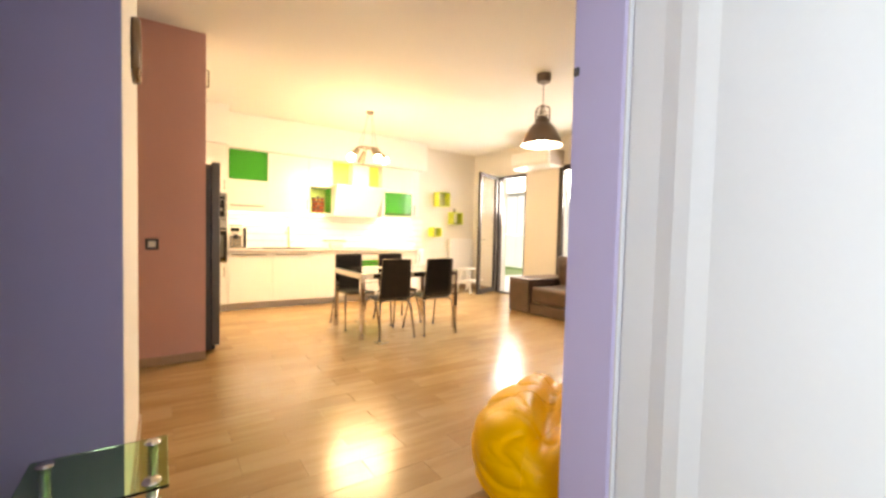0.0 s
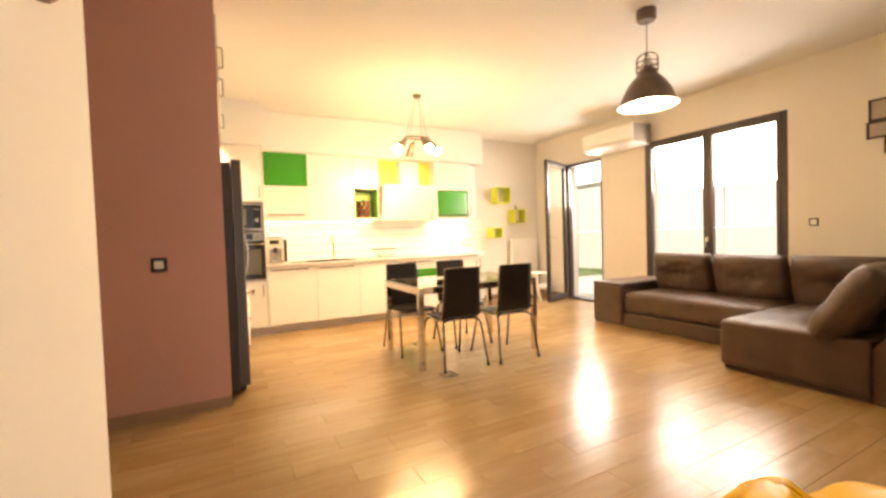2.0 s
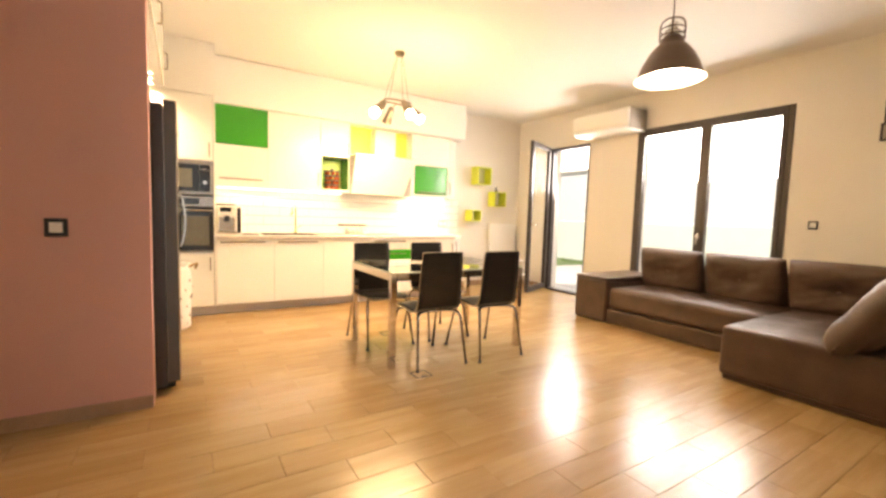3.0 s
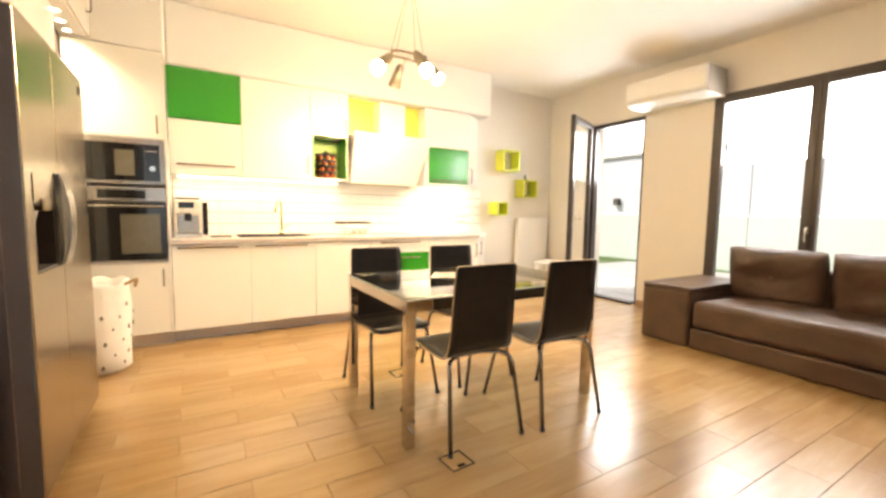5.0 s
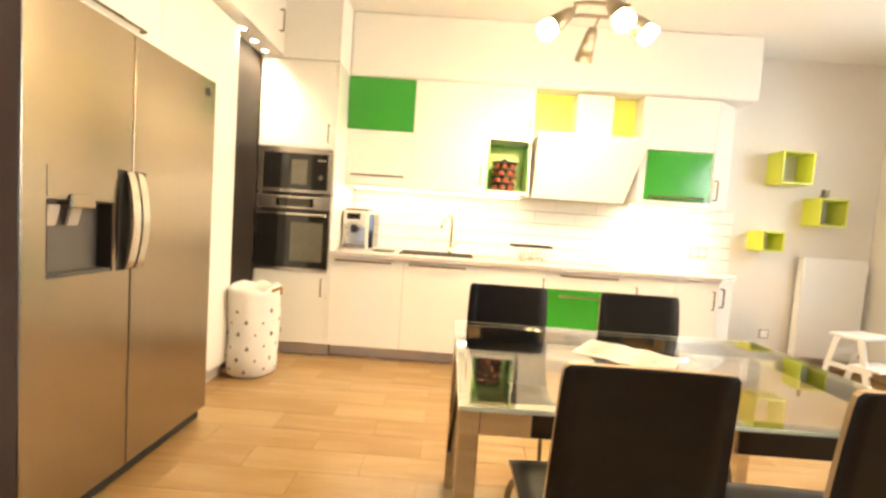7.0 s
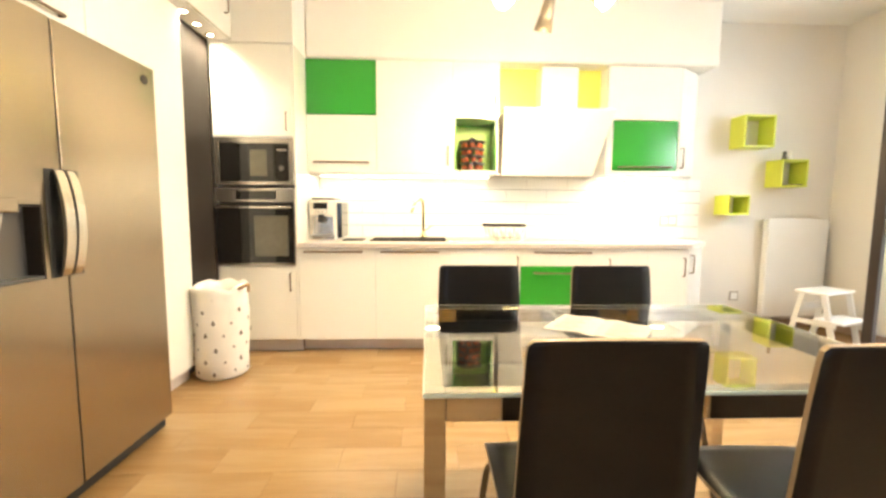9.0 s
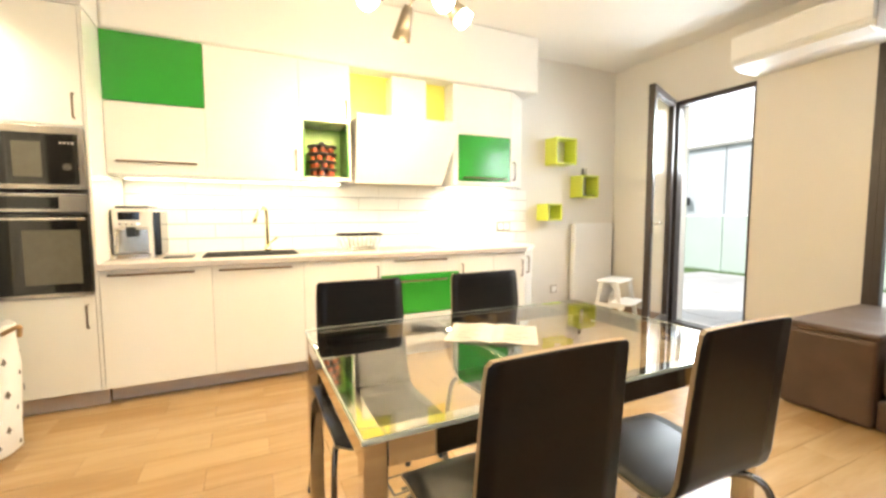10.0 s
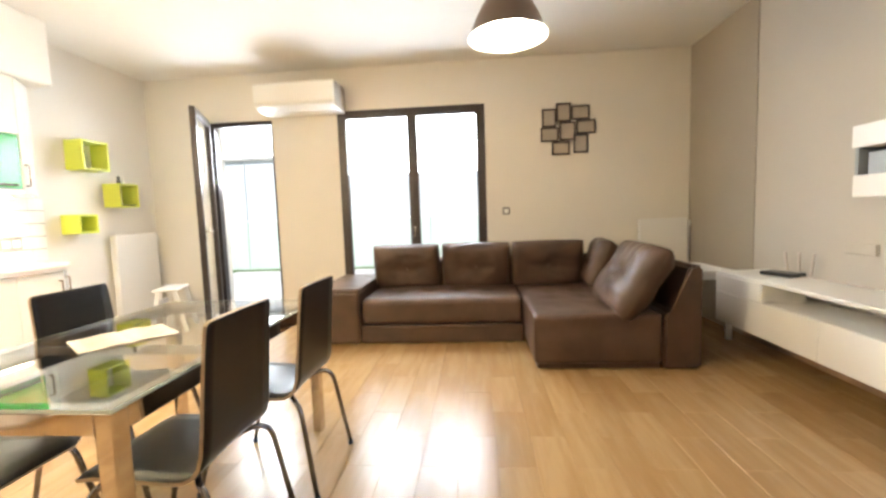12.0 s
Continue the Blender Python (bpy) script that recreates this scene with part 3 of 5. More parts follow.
sink = thing("kitchen_sink", "dark composite sink with a steel drainer on the worktop", "sink", (2.45, 8.5, CT))
bm = box(2.10, 8.34, CT - 0.001, 2.755, 8.74, CT + 0.010, bev=0.003)
part("rim", bm, M["composite"], sink)
part("drainer", box(2.757, 8.34, CT - 0.001, 3.21, 8.72, CT + 0.007, bev=0.003), M["alu"], sink, "satin steel drainer board")
part("basin", box(2.13, 8.37, CT + 0.010, 2.70, 8.66, CT + 0.0115), M["composite"], sink)
for i in range(6):
    part("drainer_rib", box(2.80 + i * 0.055, 8.37, CT + 0.007, 2.815 + i * 0.055, 8.68, CT + 0.011, bev=0.0015), M["alu"], sink)
tap = thing("kitchen_tap", "tall curved brass-toned mixer tap behind the sink", "tap", (2.55, 8.70, CT))
part("base_ring", lathe([(0.0, 0), (0.028, 0), (0.028, 0.02), (0.022, 0.05), (0, 0.05)], (2.55, 8.76, CT), 20), M["brass"], tap, smooth=True)
part("spout", tube(bend([(2.55, 8.76, CT + 0.04), (2.55, 8.76, CT + 0.37), (2.49, 8.60, CT + 0.37), (2.45, 8.53, CT + 0.25)], radius=0.09, n=8), 0.014, 12), M["brass"], tap, smooth=True)
part("lever", tube([(2.565, 8.76, CT + 0.07), (2.63, 8.74, CT + 0.12)], 0.007), M["brass"], tap)
hob = thing("hob", "flat pale glass cooktop let into the worktop", "hob", (3.7, 8.45, CT))
part("glass_plate", box(3.42, 8.25, CT - 0.001, 4.0, 8.72, CT + 0.005, bev=0.002), M["tile_white"], hob, "pale glass plate")
for hx, hy in ((3.56, 8.37), (3.86, 8.37), (3.56, 8.6), (3.86, 8.6)):
    part("burner_ring", lathe([(0.085, CT + 0.0052), (0.09, CT + 0.0052), (0.09, CT + 0.006), (0.085, CT + 0.006)], (hx, hy, 0), 24), M["plinth"], hob)

# tall unit with oven and microwave
tall = thing("tall_cabinet", "tall gloss white oven cabinet beside the worktop", "cabinet", (1.24, YB, 0))
TX0, TX1 = 0.925, 1.558
part("side", box(TX0, YB + 0.02, 0.11, TX0 + 0.018, YK - 0.02, 2.43), M["white"], tall)
part("side", box(TX1 - 0.018, YB + 0.001, 0.11, TX1, YK - 0.02, 2.43), M["white_gloss"], tall)
part("top", box(TX0 + 0.018, YB + 0.02, 2.412, TX1 - 0.018, YK - 0.02, 2.43), M["white"], tall)
part("shelf", box(TX0 + 0.018, YB + 0.02, 0.70, TX1 - 0.018, YK - 0.02, 0.718), M["white"], tall)
part("shelf", box(TX0 + 0.018, YB + 0.02, 1.725, TX1 - 0.018, YK - 0.02, 1.743), M["white"], tall)
part("plinth", box(TX0, YB + 0.07, 0, TX1, YB + 0.085, 0.108), M["plinth"], tall, "brushed metal plinth")
d = front("door", TX0, TX1 - 0.02, 1.735, 2.43, YB, tall)
post_handle(TX1 - 0.06, YB, 1.78, 1.92, d)
d = front("door", TX0, TX1 - 0.02, 0.112, 0.715, YB, tall)
post_handle(TX1 - 0.06, YB, 0.52, 0.66, d)
oven = thing("built_in_oven", "stainless built-in oven with a black glass door", "oven", (1.24, YB, 0.72))
OX0, OX1 = 0.928, 1.535
part("body", box(OX0 + 0.02, YB + 0.02, 0.725, OX1 - 0.02, YB + 0.5, 1.325), M["steel_dark"], oven)
part("control_panel", box(OX0, YB - 0.012, 1.225, OX1, YB + 0.018, 1.335, bev=0.003), M["alu"], oven, "stainless control panel")
part("display", box(1.09, YB - 0.015, 1.245, 1.40, YB - 0.012, 1.315), M["black_glass"], oven, "dark display")
d = part("door", box(OX0, YB - 0.02, 0.745, OX1, YB + 0.018, 1.215, bev=0.004), M["black_glass"], oven, "black glass oven door")
# right part of the door painted paler, as the room mirrored in it
part("window", box(OX0 + 0.30, YB - 0.0215, 0.80, OX1 - 0.045, YB - 0.02, 1.12), M["oven_reflection"], d, "paler field painted as the room's reflection in the oven glass")
part("handle", tube(bend([(OX0 + 0.02, YB - 0.02, 1.185), (OX0 + 0.02, YB - 0.06, 1.185), (OX1 - 0.02, YB - 0.06, 1.185), (OX1 - 0.02, YB - 0.02, 1.185)], radius=0.015, n=3), 0.010), M["chrome"], d, "polished metal bar handle")
part("trim_bottom", box(OX0, YB - 0.012, 0.722, OX1, YB + 0.018, 0.744, bev=0.002), M["alu"], oven)
mw = thing("built_in_microwave", "stainless framed built-in microwave with black glass", "microwave", (1.24, YB, 1.34))
for a, b, c, e in ((OX0, OX0 + 0.045, 1.36, 1.725), (OX1 - 0.03, OX1, 1.36, 1.725), (OX0 + 0.045, OX1 - 0.03, 1.68, 1.725), (OX0 + 0.045, OX1 - 0.03, 1.36, 1.385)):
    part("trim", box(a, YB - 0.012, c, b, YB + 0.018, e, bev=0.002), M["alu"], mw, "stainless trim")
part("door", box(OX0 + 0.045, YB - 0.008, 1.386, OX1 - 0.13, YB + 0.018, 1.679), M["black_glass"], mw, "black glass door")
# microwave glass painted paler here for the reflection in it
part("window", box(OX0 + 0.28, YB - 0.0095, 1.43, OX1 - 0.20, YB - 0.008, 1.63), M["oven_reflection"], mw)
part("control_strip", box(OX1 - 0.129, YB - 0.008, 1.386, OX1 - 0.031, YB + 0.018, 1.679), M["black_glass"], mw)
part("dial", lathe([(0.0, -0.02), (0.021, -0.02), (0.021, 0), (0, 0)], (OX1 - 0.08, YB - 0.008, 1.49), 20, axis=(0, 1, 0)), M["chrome"], mw, "polished dial")
bm = bmesh.new()
for k in range(4):
    box(OX1 - 0.115 + 0.018 * k, YB - 0.0095, 1.625, OX1 - 0.104 + 0.018 * k, YB - 0.008, 1.635, bm=bm)
part("marking", bm, M["plinth"], mw)

# wall units
def wall_unit(x0, x1, z0, z1, label):
    u = thing("wall_cabinet", label, "cabinet", (x0, YU, z0), group="kitchen wall cabinets")
    carcass(x0 + 0.001, x1 - 0.001, YU + 0.019, YK - 0.003, z0, z1, u)
    return u


u = wall_unit(1.56, 2.152, 1.488, 2.43, "wall cabinet with a green flap above a white one")
front("flap", 1.56, 2.152, 1.975, 2.43, YU, u, "green", "gloss green flap door")
d = front("flap", 1.56, 2.152, 1.488, 1.973, YU, u)
bar_handle(1.62, 2.08, YU, 1.575, d)
u = wall_unit(2.152, 2.80, 1.488, 2.43, "tall gloss white wall cabinet")
d = front("door", 2.152, 2.80, 1.488, 2.43, YU, u)
post_handle(2.765, YU, 1.56, 1.72, d)
u = wall_unit(2.80, 3.205, 1.96, 2.43, "gloss white wall cabinet above an open niche")
d = front("door", 2.80, 3.205, 1.96, 2.43, YU, u)
post_handle(3.17, YU, 2.0, 2.14, d)
n = thing("open_niche_shelf", "open wall niche lined in green under a cabinet", "shelf", (3.0, YU, 1.488))
part("side", box(2.802, YU, 1.50, 2.822, YK - 0.003, 1.958), M["white_gloss"], n)
part("side", box(3.185, YU, 1.50, 3.203, YK - 0.003, 1.958), M["white_gloss"], n)
part("bottom", box(2.802, YU, 1.488, 3.203, YK - 0.003, 1.52, bev=0.002), M["white_gloss"], n)
part("lining", box(2.822, YU + 0.30, 1.521, 3.185, YU + 0.312, 1.955), M["niche_green"], n, "green back panel")
part("lining", box(3.173, YU + 0.004, 1.521, 3.185, YU + 0.30, 1.955), M["green"], n, "green side panel")
part("lining", box(2.822, YU + 0.004, 1.521, 2.834, YU + 0.30, 1.955), M["green"], n, "green side panel")
sp = thing("spice_carousel", "revolving spice rack with tiers of amber jars", "spice rack", (2.985, YU + 0.10, 1.521))
part("base", lathe([(0, 0), (0.085, 0), (0.085, 0.012), (0, 0.012)], (2.985, YU + 0.10, 1.5215), 24), M["black"], sp)
part("post", lathe([(0.012, 0.012), (0.012, 0.27), (0.03, 0.275), (0.02, 0.29), (0, 0.295)], (2.985, YU + 0.10, 1.5215), 12), M["black"], sp)
for tier in range(4):
    z = 1.5335 + tier * 0.062
    part("tray", lathe([(0.02, z + 0.05), (0.118, z + 0.050), (0.118, z + 0.057), (0.02, z + 0.057)], (2.985, YU + 0.10, 0), 20), M["black"], sp)
    for k in range(7):
        a = k * 0.8976 + tier * 0.35
        j = part("jar", lathe([(0, 0), (0.022, 0), (0.022, 0.036), (0, 0.036)], (2.985 + 0.080 * math.cos(a), YU + 0.10 + 0.080 * math.sin(a), z), 10), M["amber"], sp, "amber spice jar")
        part("lid", lathe([(0, 0.036), (0.023, 0.036), (0.023, 0.046), (0, 0.046)], (2.985 + 0.080 * math.cos(a), YU + 0.10 + 0.080 * math.sin(a), z), 10), M["black"], j)

hood = thing("cooker_hood", "angled white glass cooker hood with a chimney box", "cooker hood", (3.66, 8.5, 1.48))
bm = prism([(8.50, 1.478), (8.235, 2.0), (8.27, 2.02), (8.535, 1.50)], "x", 3.208, 4.13)
for v in bm.verts:
    v.co.x -= 0.07 * (2.02 - v.co.z) / 0.54 if v.co.x > 4 else -0.03 * (2.02 - v.co.z) / 0.54
bmesh.ops.bevel(bm, geom=list(bm.edges), offset=0.004, segments=2, affect="EDGES")
part("panel", bm, M["white_gloss"], hood, "slanted white glass panel")
part("body", prism([(8.545, 1.51), (8.31, 1.99), (8.50, 2.02), (YK - 0.003, 2.02), (YK - 0.003, 1.51)], "x", 3.235, 4.04), M["white"], hood)
part("chimney", box(3.565, 8.45, 2.022, 3.885, YK - 0.003, 2.40, bev=0.004), M["white_gloss"], hood)
yl = thing("yellow_niche_panel", "yellow back panel between the wall cabinets behind the hood", "panel", (3.68, YK, 2.03))
part("back", box(3.207, 8.62, 2.025, 4.148, 8.635, 2.43), M["yellow"], yl)

u = thing("wall_cabinet", "white wall cabinet with a green glass flap and angled end", "cabinet", (4.15, YU, 1.488), group="kitchen wall cabinets")
carcass(4.152, 4.80, YU + 0.019, YK - 0.003, 1.488, 2.42, u)
part("end_body", prism([(4.802, YU + 0.03), (5.03, 8.636), (5.03, YK - 0.003), (4.802, YK - 0.003)], "z", 1.488, 2.42), M["white"], u)
part("end_side", box(5.031, 8.63, 1.488, 5.048, YK - 0.003, 2.42, bev=0.002), M["white_gloss"], u)
d = front("door", 4.15, 4.80, 1.965, 2.42, YU, u)
front("frame_strip", 4.15, 4.212, 1.488, 1.963, YU, u)
d = front("flap", 4.212, 4.79, 1.53, 1.963, YU, u, "green", "gloss green glass flap")
bar_handle(4.27, 4.74, YU, 1.56, d)
m_end = pose(4.803, YU, 0, 0, 0, math.degrees(math.atan2(0.168, 0.244)))
d = part("end_door", placed(box(0.0, 0.0, 1.4895, 0.296, 0.018, 2.4185, bev=0.002), m_end), M["white_gloss"], u)
part("handle", placed(tube(bend([(0.035, 0, 1.56), (0.035, -0.03, 1.56), (0.035, -0.03, 1.73), (0.035, 0, 1.73)], radius=0.012, n=3), 0.007, 8), m_end), M["bronze"], d, "slim metal bar handle")
front("frame_strip", 4.212, 4.80, 1.488, 1.528, YU, u)
for x0, x1 in ((1.6, 3.16), (4.2, 4.9)):
    s = thing("cabinet_light_strip", "slim warm led strip under the wall cabinets", "light strip", (x0, 8.7, 1.478))
    part("profile", box(x0, 8.68, 1.479, x1, 8.72, 1.487), M["alu"], s)
    part("diffuser", box(x0 + 0.01, 8.685, 1.474, x1 - 0.01, 8.715, 1.479), M["led"], s, "glowing diffuser")
    lamp("cabinet_light", "AREA", look(((x0 + x1) / 2, 8.70, 1.472), ((x0 + x1) / 2, 8.70, 0)), (3.0 if x0 < 2 else 8.0) * (x1 - x0), NEUTRAL, size=x1 - x0, size_y=0.04)

# worktop things
cm = thing("coffee_machine", "silver bean-to-cup coffee machine on the worktop", "coffee machine", (1.70, 8.52, CT))
part("body", box(1.572, 8.44, CT + 0.002, 1.80, 8.78, CT + 0.35, bev=0.018, seg=3), M["silver"], cm, "silver housing")
part("bean_lid", box(1.585, 8.47, CT + 0.351, 1.785, 8.70, CT + 0.368, bev=0.006), M["black"], cm, "black bean hopper lid")
part("front_panel", box(1.58, 8.405, CT + 0.215, 1.79, 8.44, CT + 0.335, bev=0.012, seg=3), M["silver"], cm)
part("display", box(1.615, 8.402, CT + 0.27, 1.735, 8.405, CT + 0.325, bev=0.001), M["black_glass"], cm, "dark display")
for k in range(4):
    part("button", lathe([(0, -0.004), (0.007, -0.004), (0.007, 0), (0, 0)], (1.625 + k * 0.034, 8.405, CT + 0.245), 12, axis=(0, 1, 0)), M["chrome"], cm)
part("spout", box(1.66, 8.375, CT + 0.155, 1.715, 8.405, CT + 0.225, bev=0.008), M["black"], cm, "black coffee spout")
part("steam_wand", tube(bend([(1.605, 8.42, CT + 0.215), (1.605, 8.39, CT + 0.19), (1.60, 8.385, CT + 0.10)], radius=0.015), 0.006, 8), M["chrome"], cm)
part("alcove", box(1.60, 8.437, CT + 0.05, 1.775, 8.4405, CT + 0.205, bev=0.001), M["alu"], cm, "brushed cup alcove")
part("drip_tray", box(1.585, 8.35, CT + 0.002, 1.79, 8.439, CT + 0.042, bev=0.006), M["chrome"], cm)
part("drip_grate", box(1.60, 8.36, CT + 0.0425, 1.775, 8.43, CT + 0.046, bev=0.001), M["black"], cm)
part("water_tank", box(1.801, 8.46, CT + 0.02, 1.845, 8.76, CT + 0.33, bev=0.008), M["black_glass"], cm, "smoked water tank")
tr = thing("tablet_stand", "dark flat tray beside the coffee machine", "tray", (1.92, 8.5, CT))
part("plate", box(1.86, 8.38, CT + 0.001, 2.04, 8.56, CT + 0.012, bev=0.004), M["black"], tr)
dish = thing("dish_rack", "dark-rimmed wire dish basket beside the sink", "dish rack", (3.27, 8.5, CT))
def ring_rect(x0, y0, x1, y1, z, r=0.004):
    return tube(bend([(x0 + 0.05, y0, z), (x1, y0, z), (x1, y1, z), (x0, y1, z), (x0, y0, z), (x0 + 0.06, y0, z)], radius=0.03, n=4), r, 6)
part("rim", ring_rect(3.10, 8.40, 3.445, 8.62, CT + 0.138, 0.011), M["composite"], dish)
part("base_ring", ring_rect(3.17, 8.44, 3.39, 8.58, CT + 0.03), M["chrome"], dish)
part("tray", box(3.215, 8.42, CT + 0.0005, 3.40, 8.60, CT + 0.012, bev=0.003), M["alu"], dish)
for k in range(9):
    part("wire", tube([(3.15 + k * 0.031, 8.43, CT + 0.016), (3.105 + k * 0.042, 8.40, CT + 0.138)], 0.003, 5), M["alu"], dish)
    part("wire", tube([(3.15 + k * 0.031, 8.59, CT + 0.016), (3.105 + k * 0.042, 8.62, CT + 0.138)], 0.003, 5), M["alu"], dish)
for k in range(4):
    part("bowl", lathe([(0.0, 0.0), (0.04, 0.005), (0.062, 0.03), (0.066, 0.055), (0.062, 0.055), (0.036, 0.012), (0, 0.008)], (3.18 + k * 0.065, 8.51, CT + 0.03), 18, axis=(0.9, 0.1, 0.4)), M["white"], dish, smooth=True)


def wall_plate(name, label, x, y, z, axis, n, category):
    """A switch or socket: black outer ring, white rockers; faces -y or -x."""
    ob = thing(name, label, category, (x, y, z))
    w = 0.041 * n
    rim, face, inset = (M["photo"], "grey outline", 0.007) if category == "socket" else (M["black"], "black surround", 0.014)
    if axis == "y":
        part("surround", box(x - w - 0.007, y - 0.009, z - 0.048, x + w + 0.007, y, z + 0.048, bev=0.004), rim, ob, face)
        for k in range(n):
            part("rocker", box(x - w + 0.082 * k + inset, y - 0.013, z - 0.041 + inset, x - w + 0.082 * (k + 1) - inset, y - 0.009, z + 0.041 - inset, bev=0.002), M["white"], ob, "white rocker")
    else:
        part("surround", box(x - 0.009, y - w, z - 0.041, x, y + w, z + 0.041, bev=0.004), M["black"], ob, "black surround")
        for k in range(n):
            part("rocker", box(x - 0.013, y - w + 0.082 * k + 0.014, z - 0.027, x - 0.009, y - w + 0.082 * k + 0.068, z + 0.027, bev=0.002), M["white"], ob, "white rocker")
    return ob


wall_plate("light_switch", "white rocker switch in a black surround on the rose wall", 0.677, YP - 0.001, 1.074, "y", 1, "switch")
wall_plate("light_switch", "white rocker switch in a black surround beside the window", XW - 0.001, 4.45, 1.228, "x", 1, "switch")
wall_plate("power_socket", "double wall socket over the end of the worktop", 4.985, YK - 0.012, 1.082, "y", 2, "socket")
wall_plate("power_socket", "single wall socket low beside the radiator", 5.72, YK - 0.001, 0.32, "y", 1, "socket")

# ---- fridge wall ----
FX = 1.222
fr = thing("fridge_freezer", "stainless side-by-side fridge freezer with water dispenser", "fridge", (0.8, 6.53, 0))
part("body", box(0.42, 6.045, 0.02, FX - 0.075, 7.0, 1.845, bev=0.006), M["steel_dark"], fr, "dark grey cabinet body")
part("plinth_grille", box(FX - 0.10, 6.085, 0.012, FX - 0.03, 6.99, 0.07, bev=0.005), M["rubber"], fr)
FY0, FSEAM, FY1 = 5.99, 6.432, 7.005
bm = bmesh.new()
for y0, y1, z0, z1 in ((FY0, 6.07, 0.075, 1.86), (6.34, FSEAM - 0.003, 0.075, 1.86), (6.07, 6.34, 1.185, 1.86), (6.07, 6.34, 0.075, 0.917)):
    box(FX - 0.07, y0, z0, FX, y1, z1, bm=bm)
outer = [e for e in bm.edges if all(abs(v.co.x - FX) < 1e-4 and min(abs(v.co.y - FY0), abs(v.co.y - FSEAM + 0.003)) < 1e-4 for v in e.verts)]
bmesh.ops.bevel(bm, geom=outer, offset=0.004, segments=2, affect="EDGES", profile=0.5)
dl = part("freezer_door", bm, M["steel"], fr, "brushed stainless freezer door")
part("door_side", box(FX - 0.068, FY0 - 0.003, 0.08, FX - 0.006, FY0 - 0.0002, 1.855, bev=0.001, seg=1), M["steel_dark"], dl, "dark grey door edge")
dR = part("fridge_door", box(FX - 0.07, FSEAM + 0.003, 0.075, FX, FY1, 1.86, bev=0.004, seg=2), M["steel"], fr, "brushed stainless fridge door")
# water dispenser set into the freezer door
rc = part("dispenser_recess", box(FX - 0.068, 6.071, 0.918, FX - 0.060, 6.339, 1.184), M["recess"], dl, "grey recess of the dispenser")
# recess sides and roof take the black board colour as painted shade
part("recess_side", box(FX - 0.060, 6.334, 0.918, FX - 0.001, 6.339, 1.184), M["black_board"], dl, "recess side painted black for its shade")
part("recess_side", box(FX - 0.060, 6.071, 0.918, FX - 0.001, 6.075, 1.184), M["black_board"], dl, "recess side painted black for its shade")
part("recess_roof", box(FX - 0.060, 6.075, 1.176, FX - 0.001, 6.334, 1.184), M["black_board"], dl)
part("drip_tray", box(FX - 0.060, 6.075, 0.918, FX - 0.002, 6.334, 0.930, bev=0.002), M["steel_dark"], dl, "dark drip tray")
part("dispenser_panel", box(FX, 6.072, 1.192, FX + 0.003, 6.338, 1.296, bev=0.0012), M["steel"], dl, "smooth steel control panel")
part("spout", box(FX - 0.045, 6.15, 1.155, FX + 0.012, 6.25, 1.205, bev=0.006), M["steel"], dl)
for k in range(2):
    part("dispenser_lever", placed(box(-0.006, -0.022, -0.075, 0.006, 0.022, 0, bev=0.004), pose(FX - 0.028, 6.125 + 0.085 * k, 1.165, 0, 14, 0)), M["photo"], dl, "pale paddle lever")
part("gasket", box(FX - 0.06, FSEAM - 0.0028, 0.08, FX - 0.006, FSEAM + 0.0028, 1.855), M["rubber"], fr, "dark door gasket")
part("grip_recess", box(FX, 6.36, 0.915, FX + 0.003, FSEAM - 0.004, 1.315), M["black"], dl, "dark grip recess")
part("grip_recess", box(FX, FSEAM + 0.004, 0.915, FX + 0.003, 6.500, 1.315), M["black"], dR, "dark grip recess")
for ob, h0, h1 in ((dl, 6.386, 6.426), (dR, 6.438, 6.476)):
    arc = [(FX + 0.016 + 0.030 * math.sin(math.pi * k / 14) ** 0.8, 0.92 + 0.39 * k / 14) for k in range(15)]
    part("handle", prism(arc + [(x - 0.013, z) for x, z in arc[::-1]], "y", h0, h1, bev=0.003), M["alu"], ob, "bowed flat steel handle blade")
part("badge", placed(lathe([(0, 0), (0.022, 0), (0.022, 0.003), (0, 0.003)], (0, 0, 0), 20), pose(FX, 6.93, 1.79, 0, 90, 0)), M["black"], dR, "small dark round badge")
for fy in (6.14, 6.93):
    part("foot", lathe([(0, 0), (0.022, 0), (0.022, 0.02), (0, 0.02)], (FX - 0.12, fy, 0.0005), 12), M["rubber"], fr)

for y0, y1 in ((6.05, 6.86), (6.86, 7.02)):
    u = thing("top_cabinet", "gloss white cabinet above the fridge", "cabinet", (0.7, y0, 1.93), group="cabinets over the fridge")
    part("body", box(0.32, y0 + 0.002, 1.93, 1.0, y1 - 0.002, 2.445), M["white"], u)
    d = part("door", box(1.001, y0 + 0.002, 1.932, 1.02, y1 - 0.002, 2.443, bev=0.002), M["white_gloss"], u)
    if y1 - y0 > 0.4:
        part("handle", tube(bend([(1.02, 6.18, 1.985), (1.05, 6.18, 1.985), (1.05, 6.72, 1.985), (1.02, 6.72, 1.985)], radius=0.012, n=3), 0.007, 8), M["bronze"], d, "dark metal bar handle")
u = thing("larder_cabinet", "narrow gloss white larder cabinet beside the fridge", "cabinet", (0.7, 7.34, 0))
part("body", box(0.32, 7.03, 0.10, 0.975, 7.655, 2.445), M["white"], u)
part("plinth", box(0.93, 7.03, 0.0, 0.945, 7.655, 0.10), M["plinth"], u)
part("door", box(0.976, 7.025, 0.10, 0.995, 7.655, 2.443, bev=0.002), M["white_gloss"], u)
u = thing("black_panel_door", "matt black full-height panel door beside the oven cabinet", "door", (0.92, 7.9, 0))
